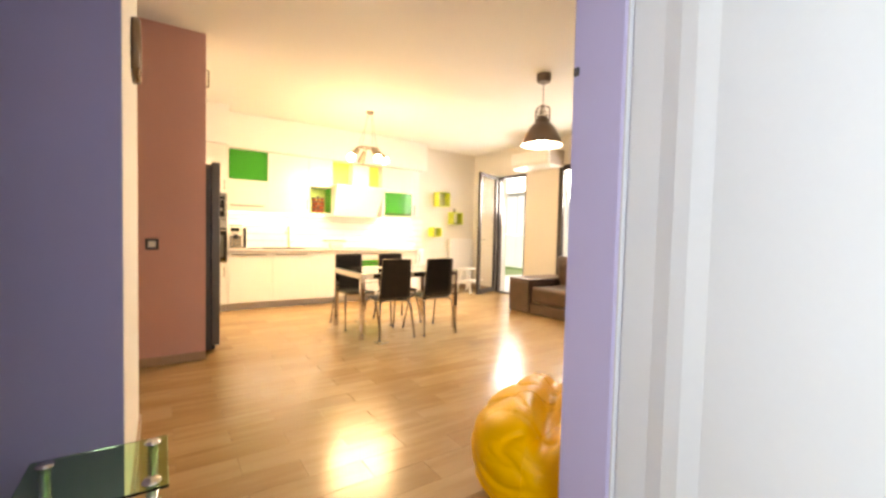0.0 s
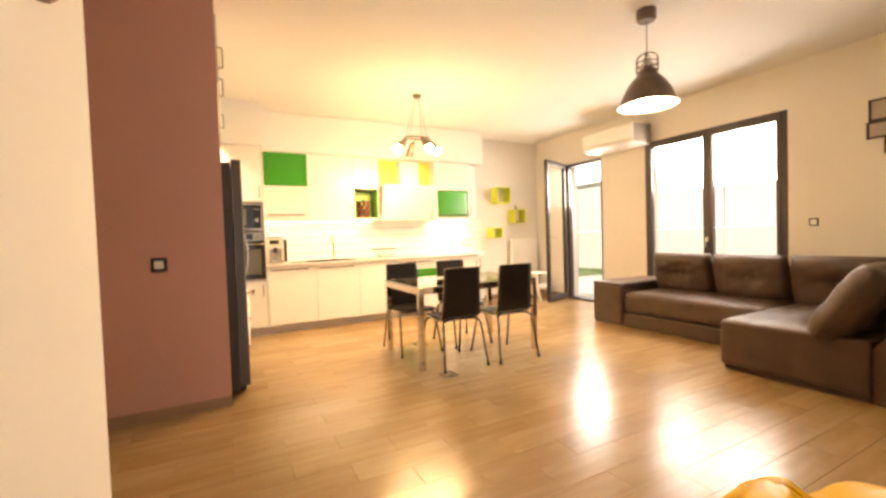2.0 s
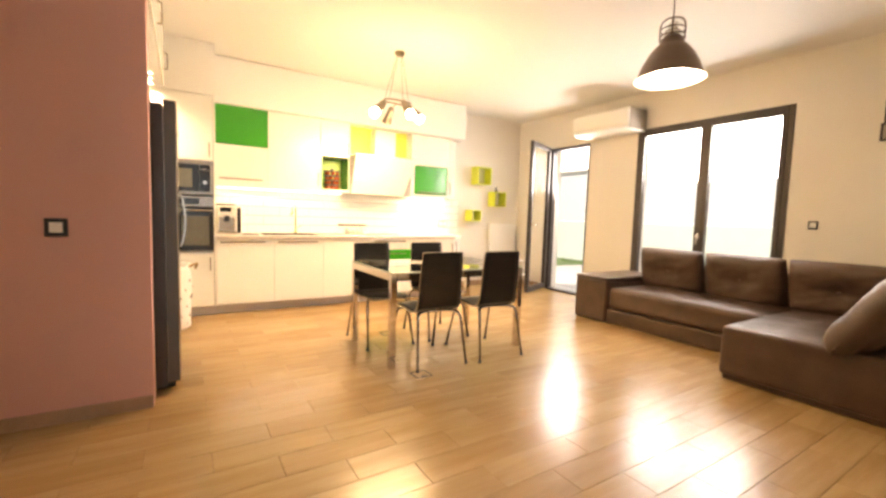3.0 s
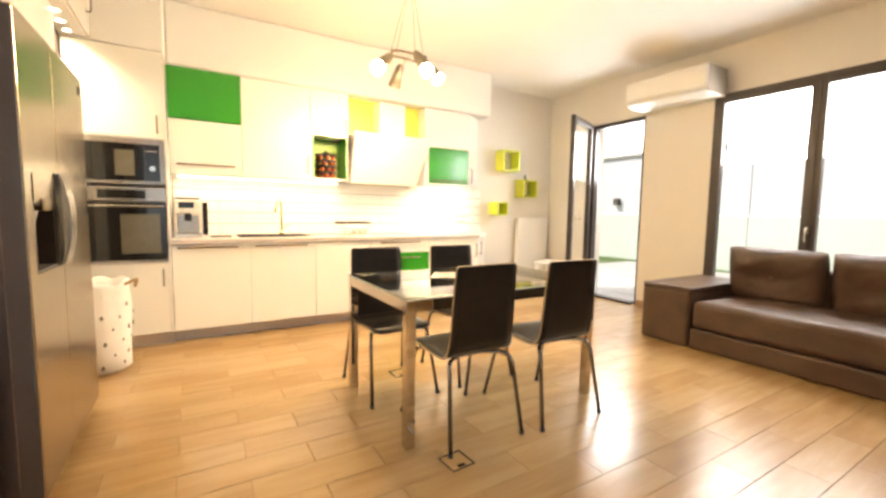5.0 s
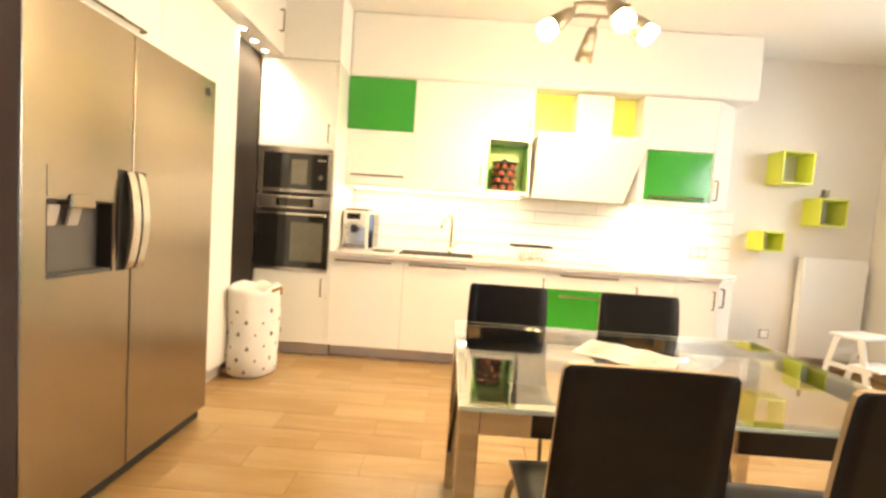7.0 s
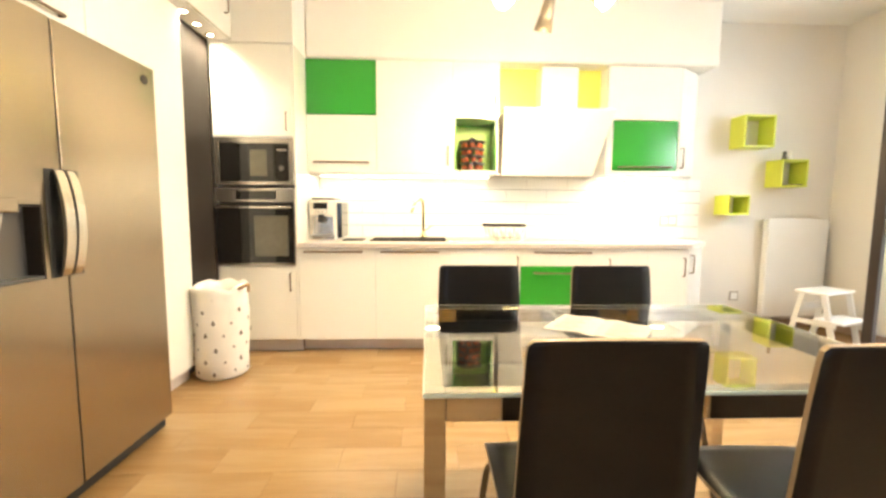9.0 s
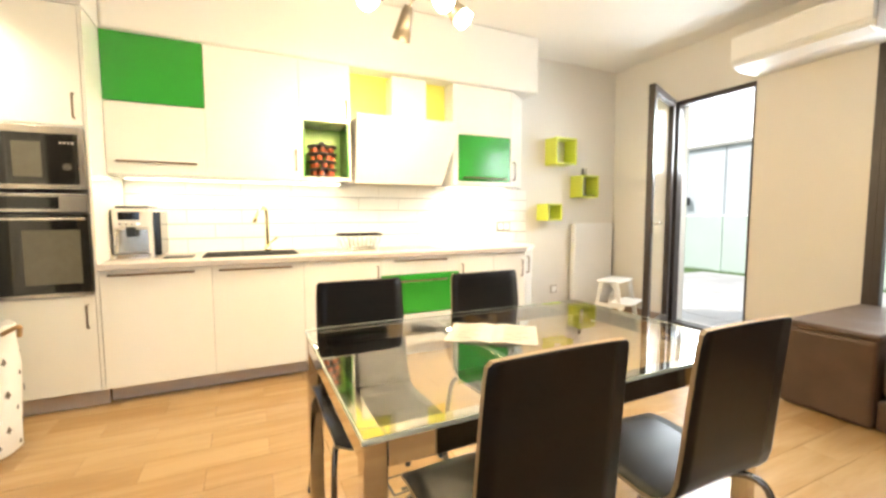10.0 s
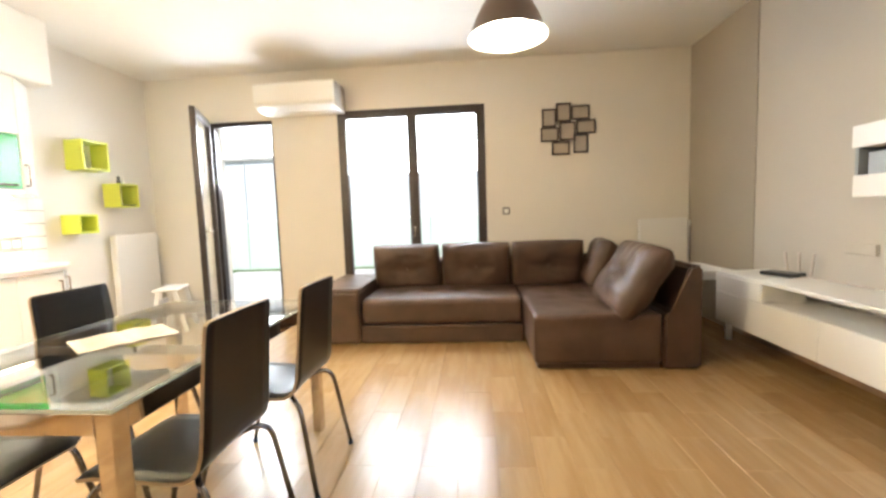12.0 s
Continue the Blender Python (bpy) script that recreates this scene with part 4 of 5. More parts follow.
part("panel", box(0.88, 7.66, 0.004, 0.92, 8.148, 2.448, bev=0.003), M["black_board"], u)
part("knob", placed(lathe([(0, 0), (0.009, 0), (0.009, 0.02), (0.014, 0.026), (0, 0.03)], (0, 0, 0), 14), pose(0.92, 7.72, 1.72, 0, 90, 0)), M["chrome"], u, "small metal knob")
for dx, dy in ((1.0, 7.69), (0.985, 7.88), (0.985, 8.06)):
    dn = thing("downlight", "small recessed spotlight in the soffit", "downlight", (dx, dy, 2.45), group="downlights by the oven")
    part("bezel", lathe([(0.022, 0.0), (0.034, 0.0), (0.034, -0.006), (0.022, -0.006)], (dx, dy, 2.449), 24), M["chrome"], dn)
    part("lens", lathe([(0, 0), (0.022, 0), (0.022, -0.003), (0, -0.003)], (dx, dy, 2.449), 24), M["bulb"], dn, "glowing lens")
    lamp("downlight_beam", "SPOT", look((dx, dy, 2.44), (dx + 0.05, dy + 0.02, 0)), 36, NEUTRAL, spot=135, radius=0.03)
for y0, y1 in ((6.04, 6.745), (6.745, 7.45), (7.45, 8.148)):
    u = thing("upper_cabinet", "white upper cabinet reaching the ceiling over the fridge wall", "cabinet", (0.7, y0, 2.45), group="upper cabinets to the ceiling")
    part("body", box(0.32, y0 + 0.001, 2.45, 1.08, y1 - 0.001, ZC - 0.002), M["white"], u)
    d = part("door", box(1.081, y0 + 0.002, 2.452, 1.10, y1 - 0.002, ZC - 0.004, bev=0.002), M["white_gloss"], u)
    hy = y1 - 0.10 if y0 > 7 else y0 + 0.08
    part("handle", tube(bend([(1.10, hy, 2.60), (1.132, hy, 2.60), (1.132, hy, 2.76), (1.10, hy, 2.76)], radius=0.012, n=3), 0.006, 8), M["bronze"], d, "slim metal bar handle")

bag = thing("laundry_bag", "white cotton laundry bag with small dark tree prints", "laundry bag", (1.10, 7.77, 0))
bm = lathe([(0.0, 0.004), (0.15, 0.004), (0.168, 0.02), (0.172, 0.15), (0.166, 0.3), (0.172, 0.45), (0.178, 0.6), (0.183, 0.645), (0.176, 0.645), (0.168, 0.58), (0.16, 0.3), (0.155, 0.03), (0, 0.02)], (1.10, 7.77, 0), 40)
for v in bm.verts:
    k = 0.03 * noise.noise(Vector((v.co.x * 7, v.co.y * 7, v.co.z * 4))) * min(1, v.co.z * 4)
    d = Vector((v.co.x - 1.10, v.co.y - 7.77, 0))
    v.co += d.normalized() * k if d.length > 0.01 else Vector((0, 0, 0))
    v.co.z += 0.035 * noise.noise(Vector((v.co.x * 12, v.co.y * 9, 2))) if v.co.z > 0.6 else 0
part("sack", bm, M["cloth"], bag, smooth=True)
rng = random.Random(7)
for row in range(7):
    for k in range(9):
        a = k * 0.698 + (row % 2) * 0.35 + rng.uniform(-0.06, 0.06)
        z = 0.06 + row * 0.085 + rng.uniform(-0.01, 0.01)
        s = 0.019 if (row + k) % 2 else 0.012
        bm = bmesh.new()
        cs = [bm.verts.new(p) for p in ((0, 0.0, s), (0, -0.8 * s, -0.5 * s), (0, -0.2 * s, -0.5 * s), (0, -0.2 * s, -s), (0, 0.2 * s, -s), (0, 0.2 * s, -0.5 * s), (0, 0.8 * s, -0.5 * s))]
        fc = bm.faces.new(cs)
        up = bmesh.ops.extrude_face_region(bm, geom=[fc])["geom"]
        bmesh.ops.translate(bm, verts=[g for g in up if isinstance(g, bmesh.types.BMVert)], vec=(0.004, 0, 0))
        nn = 0.03 * noise.noise(Vector(((1.10 + 0.172 * math.cos(a)) * 7, (7.77 + 0.172 * math.sin(a)) * 7, z * 4))) * min(1, z * 4)
        placed(bm, pose(1.10 + (0.171 + nn) * math.cos(a), 7.77 + (0.171 + nn) * math.sin(a), z, 0, 0, math.degrees(a)))
        part("print", bm, M["print_dark"], bag, "small dark tree print")
part("pull_tab", tube(bend([(1.25, 7.72, 0.62), (1.33, 7.70, 0.66), (1.31, 7.74, 0.60)], radius=0.02), 0.011, 8), M["tan"], bag, "tan leather pull tab")

bag.location = (1.135, 7.74, 0)

# ---- dining corner ----
TX, TY, TX2, TY2, TH = 2.583, 5.713, 3.925, 6.592, 0.76
tb = thing("dining_table", "glass-topped dining table on a square metal frame", "table", ((TX + TX2) / 2, (TY + TY2) / 2, 0))
RT = TH - 0.0105          # top of the metal frame, under the glass
for lx in (TX + 0.003, TX2 - 0.053):
    for ly in (TY + 0.003, TY2 - 0.053):
        part("leg", box(lx, ly, 0.003, lx + 0.05, ly + 0.05, RT, bev=0.003), M["mirror_chrome"], tb)
for x0, y0, x1, y1 in ((TX + 0.0535, TY + 0.005, TX2 - 0.0535, TY + 0.05), (TX + 0.0535, TY2 - 0.05, TX2 - 0.0535, TY2 - 0.005), (TX + 0.005, TY + 0.0535, TX + 0.05, TY2 - 0.0535), (TX2 - 0.05, TY + 0.0535, TX2 - 0.005, TY2 - 0.0535)):
    part("rail", box(x0, y0, RT - 0.06, x1, y1, RT, bev=0.003), M["mirror_chrome"], tb)
part("cross_rail", box(3.10, TY + 0.053, RT - 0.035, 3.122, TY2 - 0.053, RT - 0.003, bev=0.002), M["alu"], tb)
glass_top = part("tabletop", box(TX + 0.004, TY + 0.004, TH - 0.010, TX2 - 0.004, TY2 - 0.004, TH, bev=0.0008), M["glass"], tb, "clear glass top")
# opaque strips round the glass paint the light in its edge
for x0, y0, x1, y1 in ((TX, TY, TX2, TY + 0.0035), (TX, TY2 - 0.0035, TX2, TY2), (TX, TY + 0.0036, TX + 0.0035, TY2 - 0.0036), (TX2 - 0.0035, TY + 0.0036, TX2, TY2 - 0.0036)):
    part("glass_edge", box(x0, y0, TH - 0.0098, x1, y1, TH - 0.0002, bev=0.0008, seg=1), M["glass_edge"], glass_top, "pale green strip painted as light caught in the polished glass edge")


def make_chair():
    """Bent black plywood shell on four splayed tube legs; the sitter looks along +y."""
    ch = thing("dining_chair", "black plywood shell chair with pale edges on dark metal legs", "chair", group="chairs round the dining table")

    def shell(line, wid, name):
        bm = bmesh.new()
        pts = [Vector((0, y, z)) for y, z in line]
        front_row, back_row = [], []
        n = 8
        for i, p in enumerate(pts):
            d = (pts[min(i + 1, len(pts) - 1)] - pts[max(i - 1, 0)]).normalized()
            nor = Vector((0, -d.z, d.y))
            w = wid(i / (len(pts) - 1)) / 2
            fr_, bk_ = [], []
            for k in range(n + 1):
                u = 2 * k / n - 1
                q = p + Vector((u * w, 0, 0)) + nor * (0.005 * u * u)
                fr_.append(bm.verts.new(q + nor * 0.006))
                bk_.append(bm.verts.new(q - nor * 0.006))
            front_row.append(fr_)
            back_row.append(bk_)
        m = len(pts) - 1
        for i in range(m):
            for k in range(n):
                for g, flip in ((front_row, 0), (back_row, 1)):
                    q = (g[i][k], g[i + 1][k], g[i + 1][k + 1], g[i][k + 1])
                    bm.faces.new(q[::-1] if flip else q).smooth = True
        rim = [(i, 0) for i in range(m)] + [(m, k) for k in range(n)] + [(i, n) for i in range(m, 0, -1)] + [(0, k) for k in range(n, 0, -1)]
        for (i, k), (a, b) in zip(rim, rim[1:] + rim[:1]):
            f = bm.faces.new((front_row[i][k], front_row[a][b], back_row[a][b], back_row[i][k]))
            f.material_index = 1
        return part(name, bm, M["black_ply"], ch, mats=(M["ply_edge"],))
    seat = [(0.235, 0.435), (0.215, 0.448), (0.17, 0.456), (0.08, 0.454), (0.0, 0.448), (-0.08, 0.443), (-0.125, 0.446), (-0.155, 0.462)]
    back = [(-0.155, 0.462), (-0.172, 0.485), (-0.182, 0.52), (-0.19, 0.60), (-0.198, 0.70), (-0.207, 0.80), (-0.216, 0.885), (-0.219, 0.91), (-0.2205, 0.92)]
    shell(seat, lambda t: 0.30 + 0.10 * min(1, t * 7) ** 0.5, "seat")
    shell(back, lambda t: 0.405 - 0.045 * t - (0.0 if t < 0.97 else 0.016), "backrest")
    for sx in (-1, 1):
        for sy, fy, top in ((-1, -0.262, -0.15), (1, 0.275, 0.13)):
            leg = part("leg", tube(bend([(sx * 0.06, top * 0.55, 0.425), (sx * 0.172, top, 0.43), (sx * 0.196, top + sy * 0.045, 0.405), (sx * 0.225, fy, 0.012)], radius=0.05, n=5), 0.0105, 10), M["tube"], ch, smooth=True)
            part("foot_cap", lathe([(0, 0), (0.0125, 0), (0.0125, 0.02), (0, 0.02)], (sx * 0.225, fy, 0.0005), 10), M["rubber"], leg)
    part("seat_plate", box(-0.09, -0.09, 0.414, 0.09, 0.09, 0.4405, bev=0.003), M["tube"], ch)
    return ch


chair = make_chair()
copy_thing(chair, pose(3.543, 5.783, 0, 0, 0, -1))
copy_thing(chair, pose(2.832, 6.492, 0, 0, 0, 180))
copy_thing(chair, pose(3.453, 6.488, 0, 0, 0, 180))
chair.matrix_basis = pose(2.974, 5.825, 0, 0, 0, 0)

mag = thing("open_magazine", "open magazine lying on the glass table", "magazine", (3.20, 6.23, TH))
for side in (-1, 1):
    bm = bmesh.new()
    rows = []
    for i in range(9):
        u = i / 8
        z = 0.003 + 0.007 * math.sin(math.pi * min(1, u * 1.6)) * (1 - u)
        rows.append([(side * u * 0.16, v, z) for v in (-0.12, 0.12)])
    lo = [[bm.verts.new((x, y, 0.0006)) for x, y, z in r] for r in rows]
    hi = [[bm.verts.new((x, y, z)) for x, y, z in r] for r in rows]
    for g in (lo, hi):
        for a, b in zip(g, g[1:]):
            bm.faces.new((a[0], b[0], b[1], a[1]))
    for k in (0, 1):
        for i in range(8):
            bm.faces.new((lo[i][k], lo[i + 1][k], hi[i + 1][k], hi[i][k]))
    bm.faces.new((lo[8][0], lo[8][1], hi[8][1], hi[8][0]))
    pg = part("page", placed(bm, pose(3.20, 6.23, TH, 0, 0, -36)), M["paper"], mag)
    bm = bmesh.new()
    for k in range(6):
        box(side * 0.085 - 0.045, -0.09 + k * 0.032, 0.0075, side * 0.085 + (0.04 if k % 2 else 0.02), -0.08 + k * 0.032, 0.0085, bm=bm)
    part("text_line", placed(bm, pose(3.20, 6.23, TH, 0, 0, -36)), M["print_grey"], pg, "grey unreadable text lines")

for fx, fy, turn in ((2.76, 5.528, 4), (2.985, 6.635, 2)):
    fb = thing("floor_socket", "flush square floor socket with a thin dark rim", "floor socket", group="floor sockets")
    for x0, y0, x1, y1 in ((-0.065, -0.065, 0.065, -0.056), (-0.065, 0.056, 0.065, 0.065), (-0.065, -0.056, -0.056, 0.056), (0.056, -0.056, 0.065, 0.056)):
        part("rim", box(x0, y0, 0.0005, x1, y1, 0.004, bev=0.001, seg=1), M["tube"], fb, "thin dark metal rim")
    part("lid", box(-0.055, -0.055, 0.0005, 0.055, 0.055, 0.0025), M["planks"], fb, "tile-filled lid")
    part("cable_flap", box(-0.02, -0.05, 0.0026, 0.02, -0.03, 0.0036), M["tube"], fb)
    fb.matrix_basis = pose(fx, fy, 0, 0, 0, turn)

# ceiling lamps
sl = thing("spot_ceiling_lamp", "ceiling lamp with four grey spots on a frame hung by wires", "ceiling lamp", (3.295, 7.145, ZC))
SX, SY, SZ = 3.29, 7.20, 2.465
part("canopy", lathe([(0, 0), (0.055, 0), (0.055, -0.02), (0.035, -0.04), (0, -0.042)], (3.295, 7.145, ZC - 0.0005), 24), M["lamp_grey"], sl)
for dx, dy in ((-0.12, -0.07), (-0.12, 0.07), (0.12, -0.07), (0.12, 0.07)):
    part("wire", tube([(3.295 + dx * 0.2, 7.145 + dy * 0.2, ZC - 0.04), (SX + dx, SY + dy, SZ)], 0.0025, 6), M["lamp_grey"], sl)
for dy in (-0.07, 0.07):
    part("bar", tube([(SX - 0.16, SY + dy, SZ - 0.012), (SX - 0.08, SY + dy, SZ), (SX + 0.08, SY + dy, SZ), (SX + 0.15, SY + dy, SZ - 0.005)], 0.011, 10), M["lamp_grey"], sl)
for dx in (-0.14, 0.13):
    part("end_bar", tube([(SX + dx, SY - 0.07, SZ - 0.006), (SX + dx, SY + 0.07, SZ - 0.006)], 0.010, 10), M["lamp_grey"], sl)
for p, aim, root, watts in (((3.087, 7.12, 2.38), (-0.66, -0.35, -0.66), (SX - 0.14, SY - 0.03), 70), ((3.314, 7.40, 2.40), (-0.10, 0.5, -0.86), (SX + 0.03, SY + 0.07), 95), ((3.43, 7.13, 2.40), (0.6, -0.35, -0.7), (SX + 0.13, SY - 0.06), 45), ((3.314, 7.03, 2.405), (0.15, -0.6, -0.75), (SX + 0.02, SY - 0.07), 55)):
    a = Vector(aim).normalized()
    hd = part("spot_head", lathe([(0.0, -0.06), (0.024, -0.057), (0.036, -0.02), (0.044, 0.05), (0.056, 0.14), (0.053, 0.14), (0.040, 0.05), (0.0, 0.04)], p, 24, axis=aim), M["lamp_grey"], sl, "grey conical spot head", smooth=True)
    out = 0.0 if watts == 95 else 0.045
    part("bulb", lathe([(0.0, 0.08), (0.034, 0.09), (0.048, 0.118 + out * 0.6), (0.040 + out * 0.25, 0.136 + out), (0.0, 0.142 + out * 1.3)], p, 20, axis=aim), M["bulb"], hd, "glowing bulb", smooth=True)
    part("joint", tube([(*root, SZ), tuple(Vector(p) - a * 0.03)], 0.008, 8), M["lamp_grey"], sl)
    e = Vector(p) + a * 0.22
    lamp("spot_beam", "SPOT", look(e, e + a), watts, WARM, spot=165, radius=0.08)
    lamp("spot_glow", "POINT", Matrix.Translation(e + Vector((0, 0, -0.08))), 13, WARM, radius=0.12)

PX, PY, PZ = 4.195, 4.602, 2.215
pl = thing("pendant_lamp", "dark grey bell-shaped pendant lamp with white inside", "pendant lamp", (PX, PY, ZC))
part("canopy", lathe([(0, 0), (0.075, 0), (0.075, -0.075), (0.062, -0.09), (0, -0.09)], (PX, PY, ZC - 0.0005), 28), M["lampshade"], pl)
part("cord", tube([(PX, PY, ZC - 0.09), (PX, PY, PZ + 0.40)], 0.004, 8), M["lampshade"], pl)
part("shade", lathe([(0.0, 0.305), (0.055, 0.30), (0.075, 0.275), (0.082, 0.245), (0.105, 0.225), (0.145, 0.175), (0.185, 0.10), (0.212, 0.03), (0.23, 0.0)], (PX, PY, PZ), 48), M["lampshade"], pl, smooth=True)
part("shade_lining", lathe([(0.0, 0.262), (0.07, 0.255), (0.10, 0.218), (0.140, 0.17), (0.18, 0.097), (0.207, 0.028), (0.2285, 0.0005)], (PX, PY, PZ), 48), M["shade_in"], pl, "white enamel lining", smooth=True)
part("socket_cap", lathe([(0.0, 0.40), (0.022, 0.40), (0.03, 0.385), (0.03, 0.345), (0.05, 0.335), (0.05, 0.305), (0, 0.305)], (PX, PY, PZ), 24), M["chrome"], pl)
for k in range(4):
    a = k * math.pi / 2 + 0.5
    c, q = math.cos(a), math.sin(a)
    part("bracket", tube(bend([(PX + 0.078 * c, PY + 0.078 * q, PZ + 0.27), (PX + 0.080 * c, PY + 0.080 * q, PZ + 0.39), (PX + 0.045 * c, PY + 0.045 * q, PZ + 0.425), (PX, PY, PZ + 0.43)], radius=0.05), 0.0055, 8), M["lampshade"], pl, "dark metal cage arm")
for r_, z_ in ((0.079, 0.345), (0.079, 0.30)):
    part("cage_ring", tube([(PX + r_ * math.cos(k * math.pi / 12), PY + r_ * math.sin(k * math.pi / 12), PZ + z_) for k in range(25)], 0.0045, 6), M["lampshade"], pl, "dark metal cage ring")
part("bulb", lathe([(0.0, 0.02), (0.06, 0.03), (0.092, 0.075), (0.085, 0.12), (0.04, 0.17), (0.025, 0.22), (0.0, 0.22)], (PX, PY, PZ), 28), M["bulb_soft"], pl, "large glowing bulb", smooth=True)
lamp("pendant_light", "POINT", Matrix.Translation((PX, PY, PZ + 0.01)), 14, NEUTRAL, radius=0.07)

# ---- living corner ----
ac = thing("air_conditioner", "white wall-mounted air conditioner above the wall pier", "air conditioner", (6.5, 6.8, 2.45))
part("body", prism([(XW - 0.001, 2.452), (6.40, 2.452), (6.30, 2.475), (6.262, 2.505), (6.255, 2.72), (6.28, 2.742), (XW - 0.001, 2.746)], "y", 6.335, 7.255, bev=0.008), M["white"], ac)
part("louvre", placed(box(-0.05, -0.44, -0.004, 0.05, 0.44, 0.004, bev=0.002), pose(6.31, 6.795, 2.462, 0, 20, 0)), M["white"], ac)
part("front_panel", prism([(6.2545, 2.525), (6.2515, 2.53), (6.2455, 2.715), (6.2485, 2.72)], "y", 6.34, 7.25), M["white"], ac)
# end facing the window coloured grey to paint its shade
part("end_cap", box(6.285, 6.3285, 2.465, XW - 0.02, 6.3355, 2.735, bev=0.002), M["photo"], ac, "white unit's end painted grey for its shade")

sf = thing("corner_sofa", "dark brown leather corner sofa with chaise and loose back cushions", "sofa", (5.6, 4.7, 0))
part("arm", box(5.42, 5.915, 0.006, 6.45, 6.36, 0.505, bev=0.03, seg=3), M["leather"], sf, smooth=False)
part("arm_top_pad", box(5.425, 5.905, 0.495, 6.45, 6.362, 0.54, bev=0.018, seg=3), M["leather"], sf)
part("base", box(5.45, 4.37, 0.006, 6.45, 5.912, 0.175, bev=0.02, seg=3), M["leather"], sf)
part("back_frame", box(6.22, 3.15, 0.03, 6.46, 5.912, 0.72, bev=0.04, seg=3), M["leather"], sf)


def crowned(x0, y0, x1, y1, z0, z1, crown=0.025, seed=0, round_=0.05, tufts=()):
    """A seat cushion: rounded block with a soft crowned, faintly creased top."""
    bm = box(x0, y0, z0, x1, y1, z1, bev=round_, seg=3)
    bmesh.ops.subdivide_edges(bm, edges=list(bm.edges), cuts=14, use_grid_fill=True)
    for v in bm.verts:
        u, w = (v.co.x - x0) / (x1 - x0) * 2 - 1, (v.co.y - y0) / (y1 - y0) * 2 - 1
        k = max(0, (1 - u * u) * (1 - w * w))
        h = (v.co.z - z0) / (z1 - z0)
        dent = sum(math.exp(-((v.co.x - a) ** 2 + (v.co.y - b) ** 2) / 0.0034) for a, b in tufts)
        v.co.z += h * (crown * k + 0.008 * noise.noise(Vector((v.co.x * 5 + seed, v.co.y * 5, 1))) + 0.003 * noise.noise(Vector((v.co.x * 14, v.co.y * 11 + seed, 4))) - 0.034 * dent)
        v.co.x += 0.008 * noise.noise(Vector((v.co.z * 8, v.co.y * 4 + seed, 3)))
        v.co.y += 0.006 * noise.noise(Vector((v.co.z * 8, v.co.x * 4 + seed, 7)))
    return bm


SEAT_TUFTS = [(5.80, y) for y in (4.72, 5.0, 5.28, 5.56)]
CHAISE_TUFTS = [(x, y) for x in (5.02, 5.32, 5.62) for y in (3.86, 4.12)]
part("seat_cushion", crowned(5.46, 4.375, 6.24, 5.908, 0.177, 0.425, seed=1, tufts=SEAT_TUFTS), M["leather"], sf, smooth=True)
part("chaise_base", box(4.775, 3.445, 0.006, 6.24, 4.35, 0.075, bev=0.012, seg=3), M["leather"], sf)
part("chaise_cushion", crowned(4.75, 3.432, 6.24, 4.372, 0.045, 0.425, seed=5, round_=0.03, tufts=CHAISE_TUFTS), M["leather"], sf, smooth=True)
for bx, by in SEAT_TUFTS + CHAISE_TUFTS:
    part("tuft_button", lathe([(0, 0.004), (0.012, 0.002), (0.016, -0.006), (0, -0.006)], (bx, by, 0.414), 12), M["leather"], sf, smooth=True)
part("end_panel", prism([(3.15, 0.006), (3.15, 0.765), (3.19, 0.785), (3.245, 0.775), (3.36, 0.42), (3.43, 0.40), (3.43, 0.006)], "x", 4.752, 6.46, bev=0.022, seg=3), M["leather"], sf, "sloping end backrest of the chaise")
for k, (yc, w) in enumerate(((5.555, 0.73), (4.80, 0.74), (4.04, 0.76))):
    back_cushion(sf, w, 0.50, 0.24, k * 3.7, pose(6.14, yc, 0.655, -12, 0, 90 + (0.8, -1.2, 0.6)[k]))
back_cushion(sf, 0.66, 0.50, 0.24, 12, pose(5.98, 3.55, 0.67, -20, 0, 172))
back_cushion(sf, 0.86, 0.62, 0.27, 21, pose(5.13, 3.545, 0.645, -33, 0, 177), "stuffed leather back cushion leaning forward")
for fx, fy in ((5.5, 6.28), (5.5, 4.5), (4.85, 4.3), (4.87, 3.25), (6.4, 6.28), (6.4, 3.25)):
    part("foot", box(fx - 0.03, fy - 0.03, 0.0005, fx + 0.03, fy + 0.03, 0.0055), M["rubber"], sf)

sf.location = (5.64, 4.725, 0)

pf = thing("photo_frame_cluster", "cluster of eight empty dark photo frames on the wall", "photo frames", (XW, 3.73, 2.15))
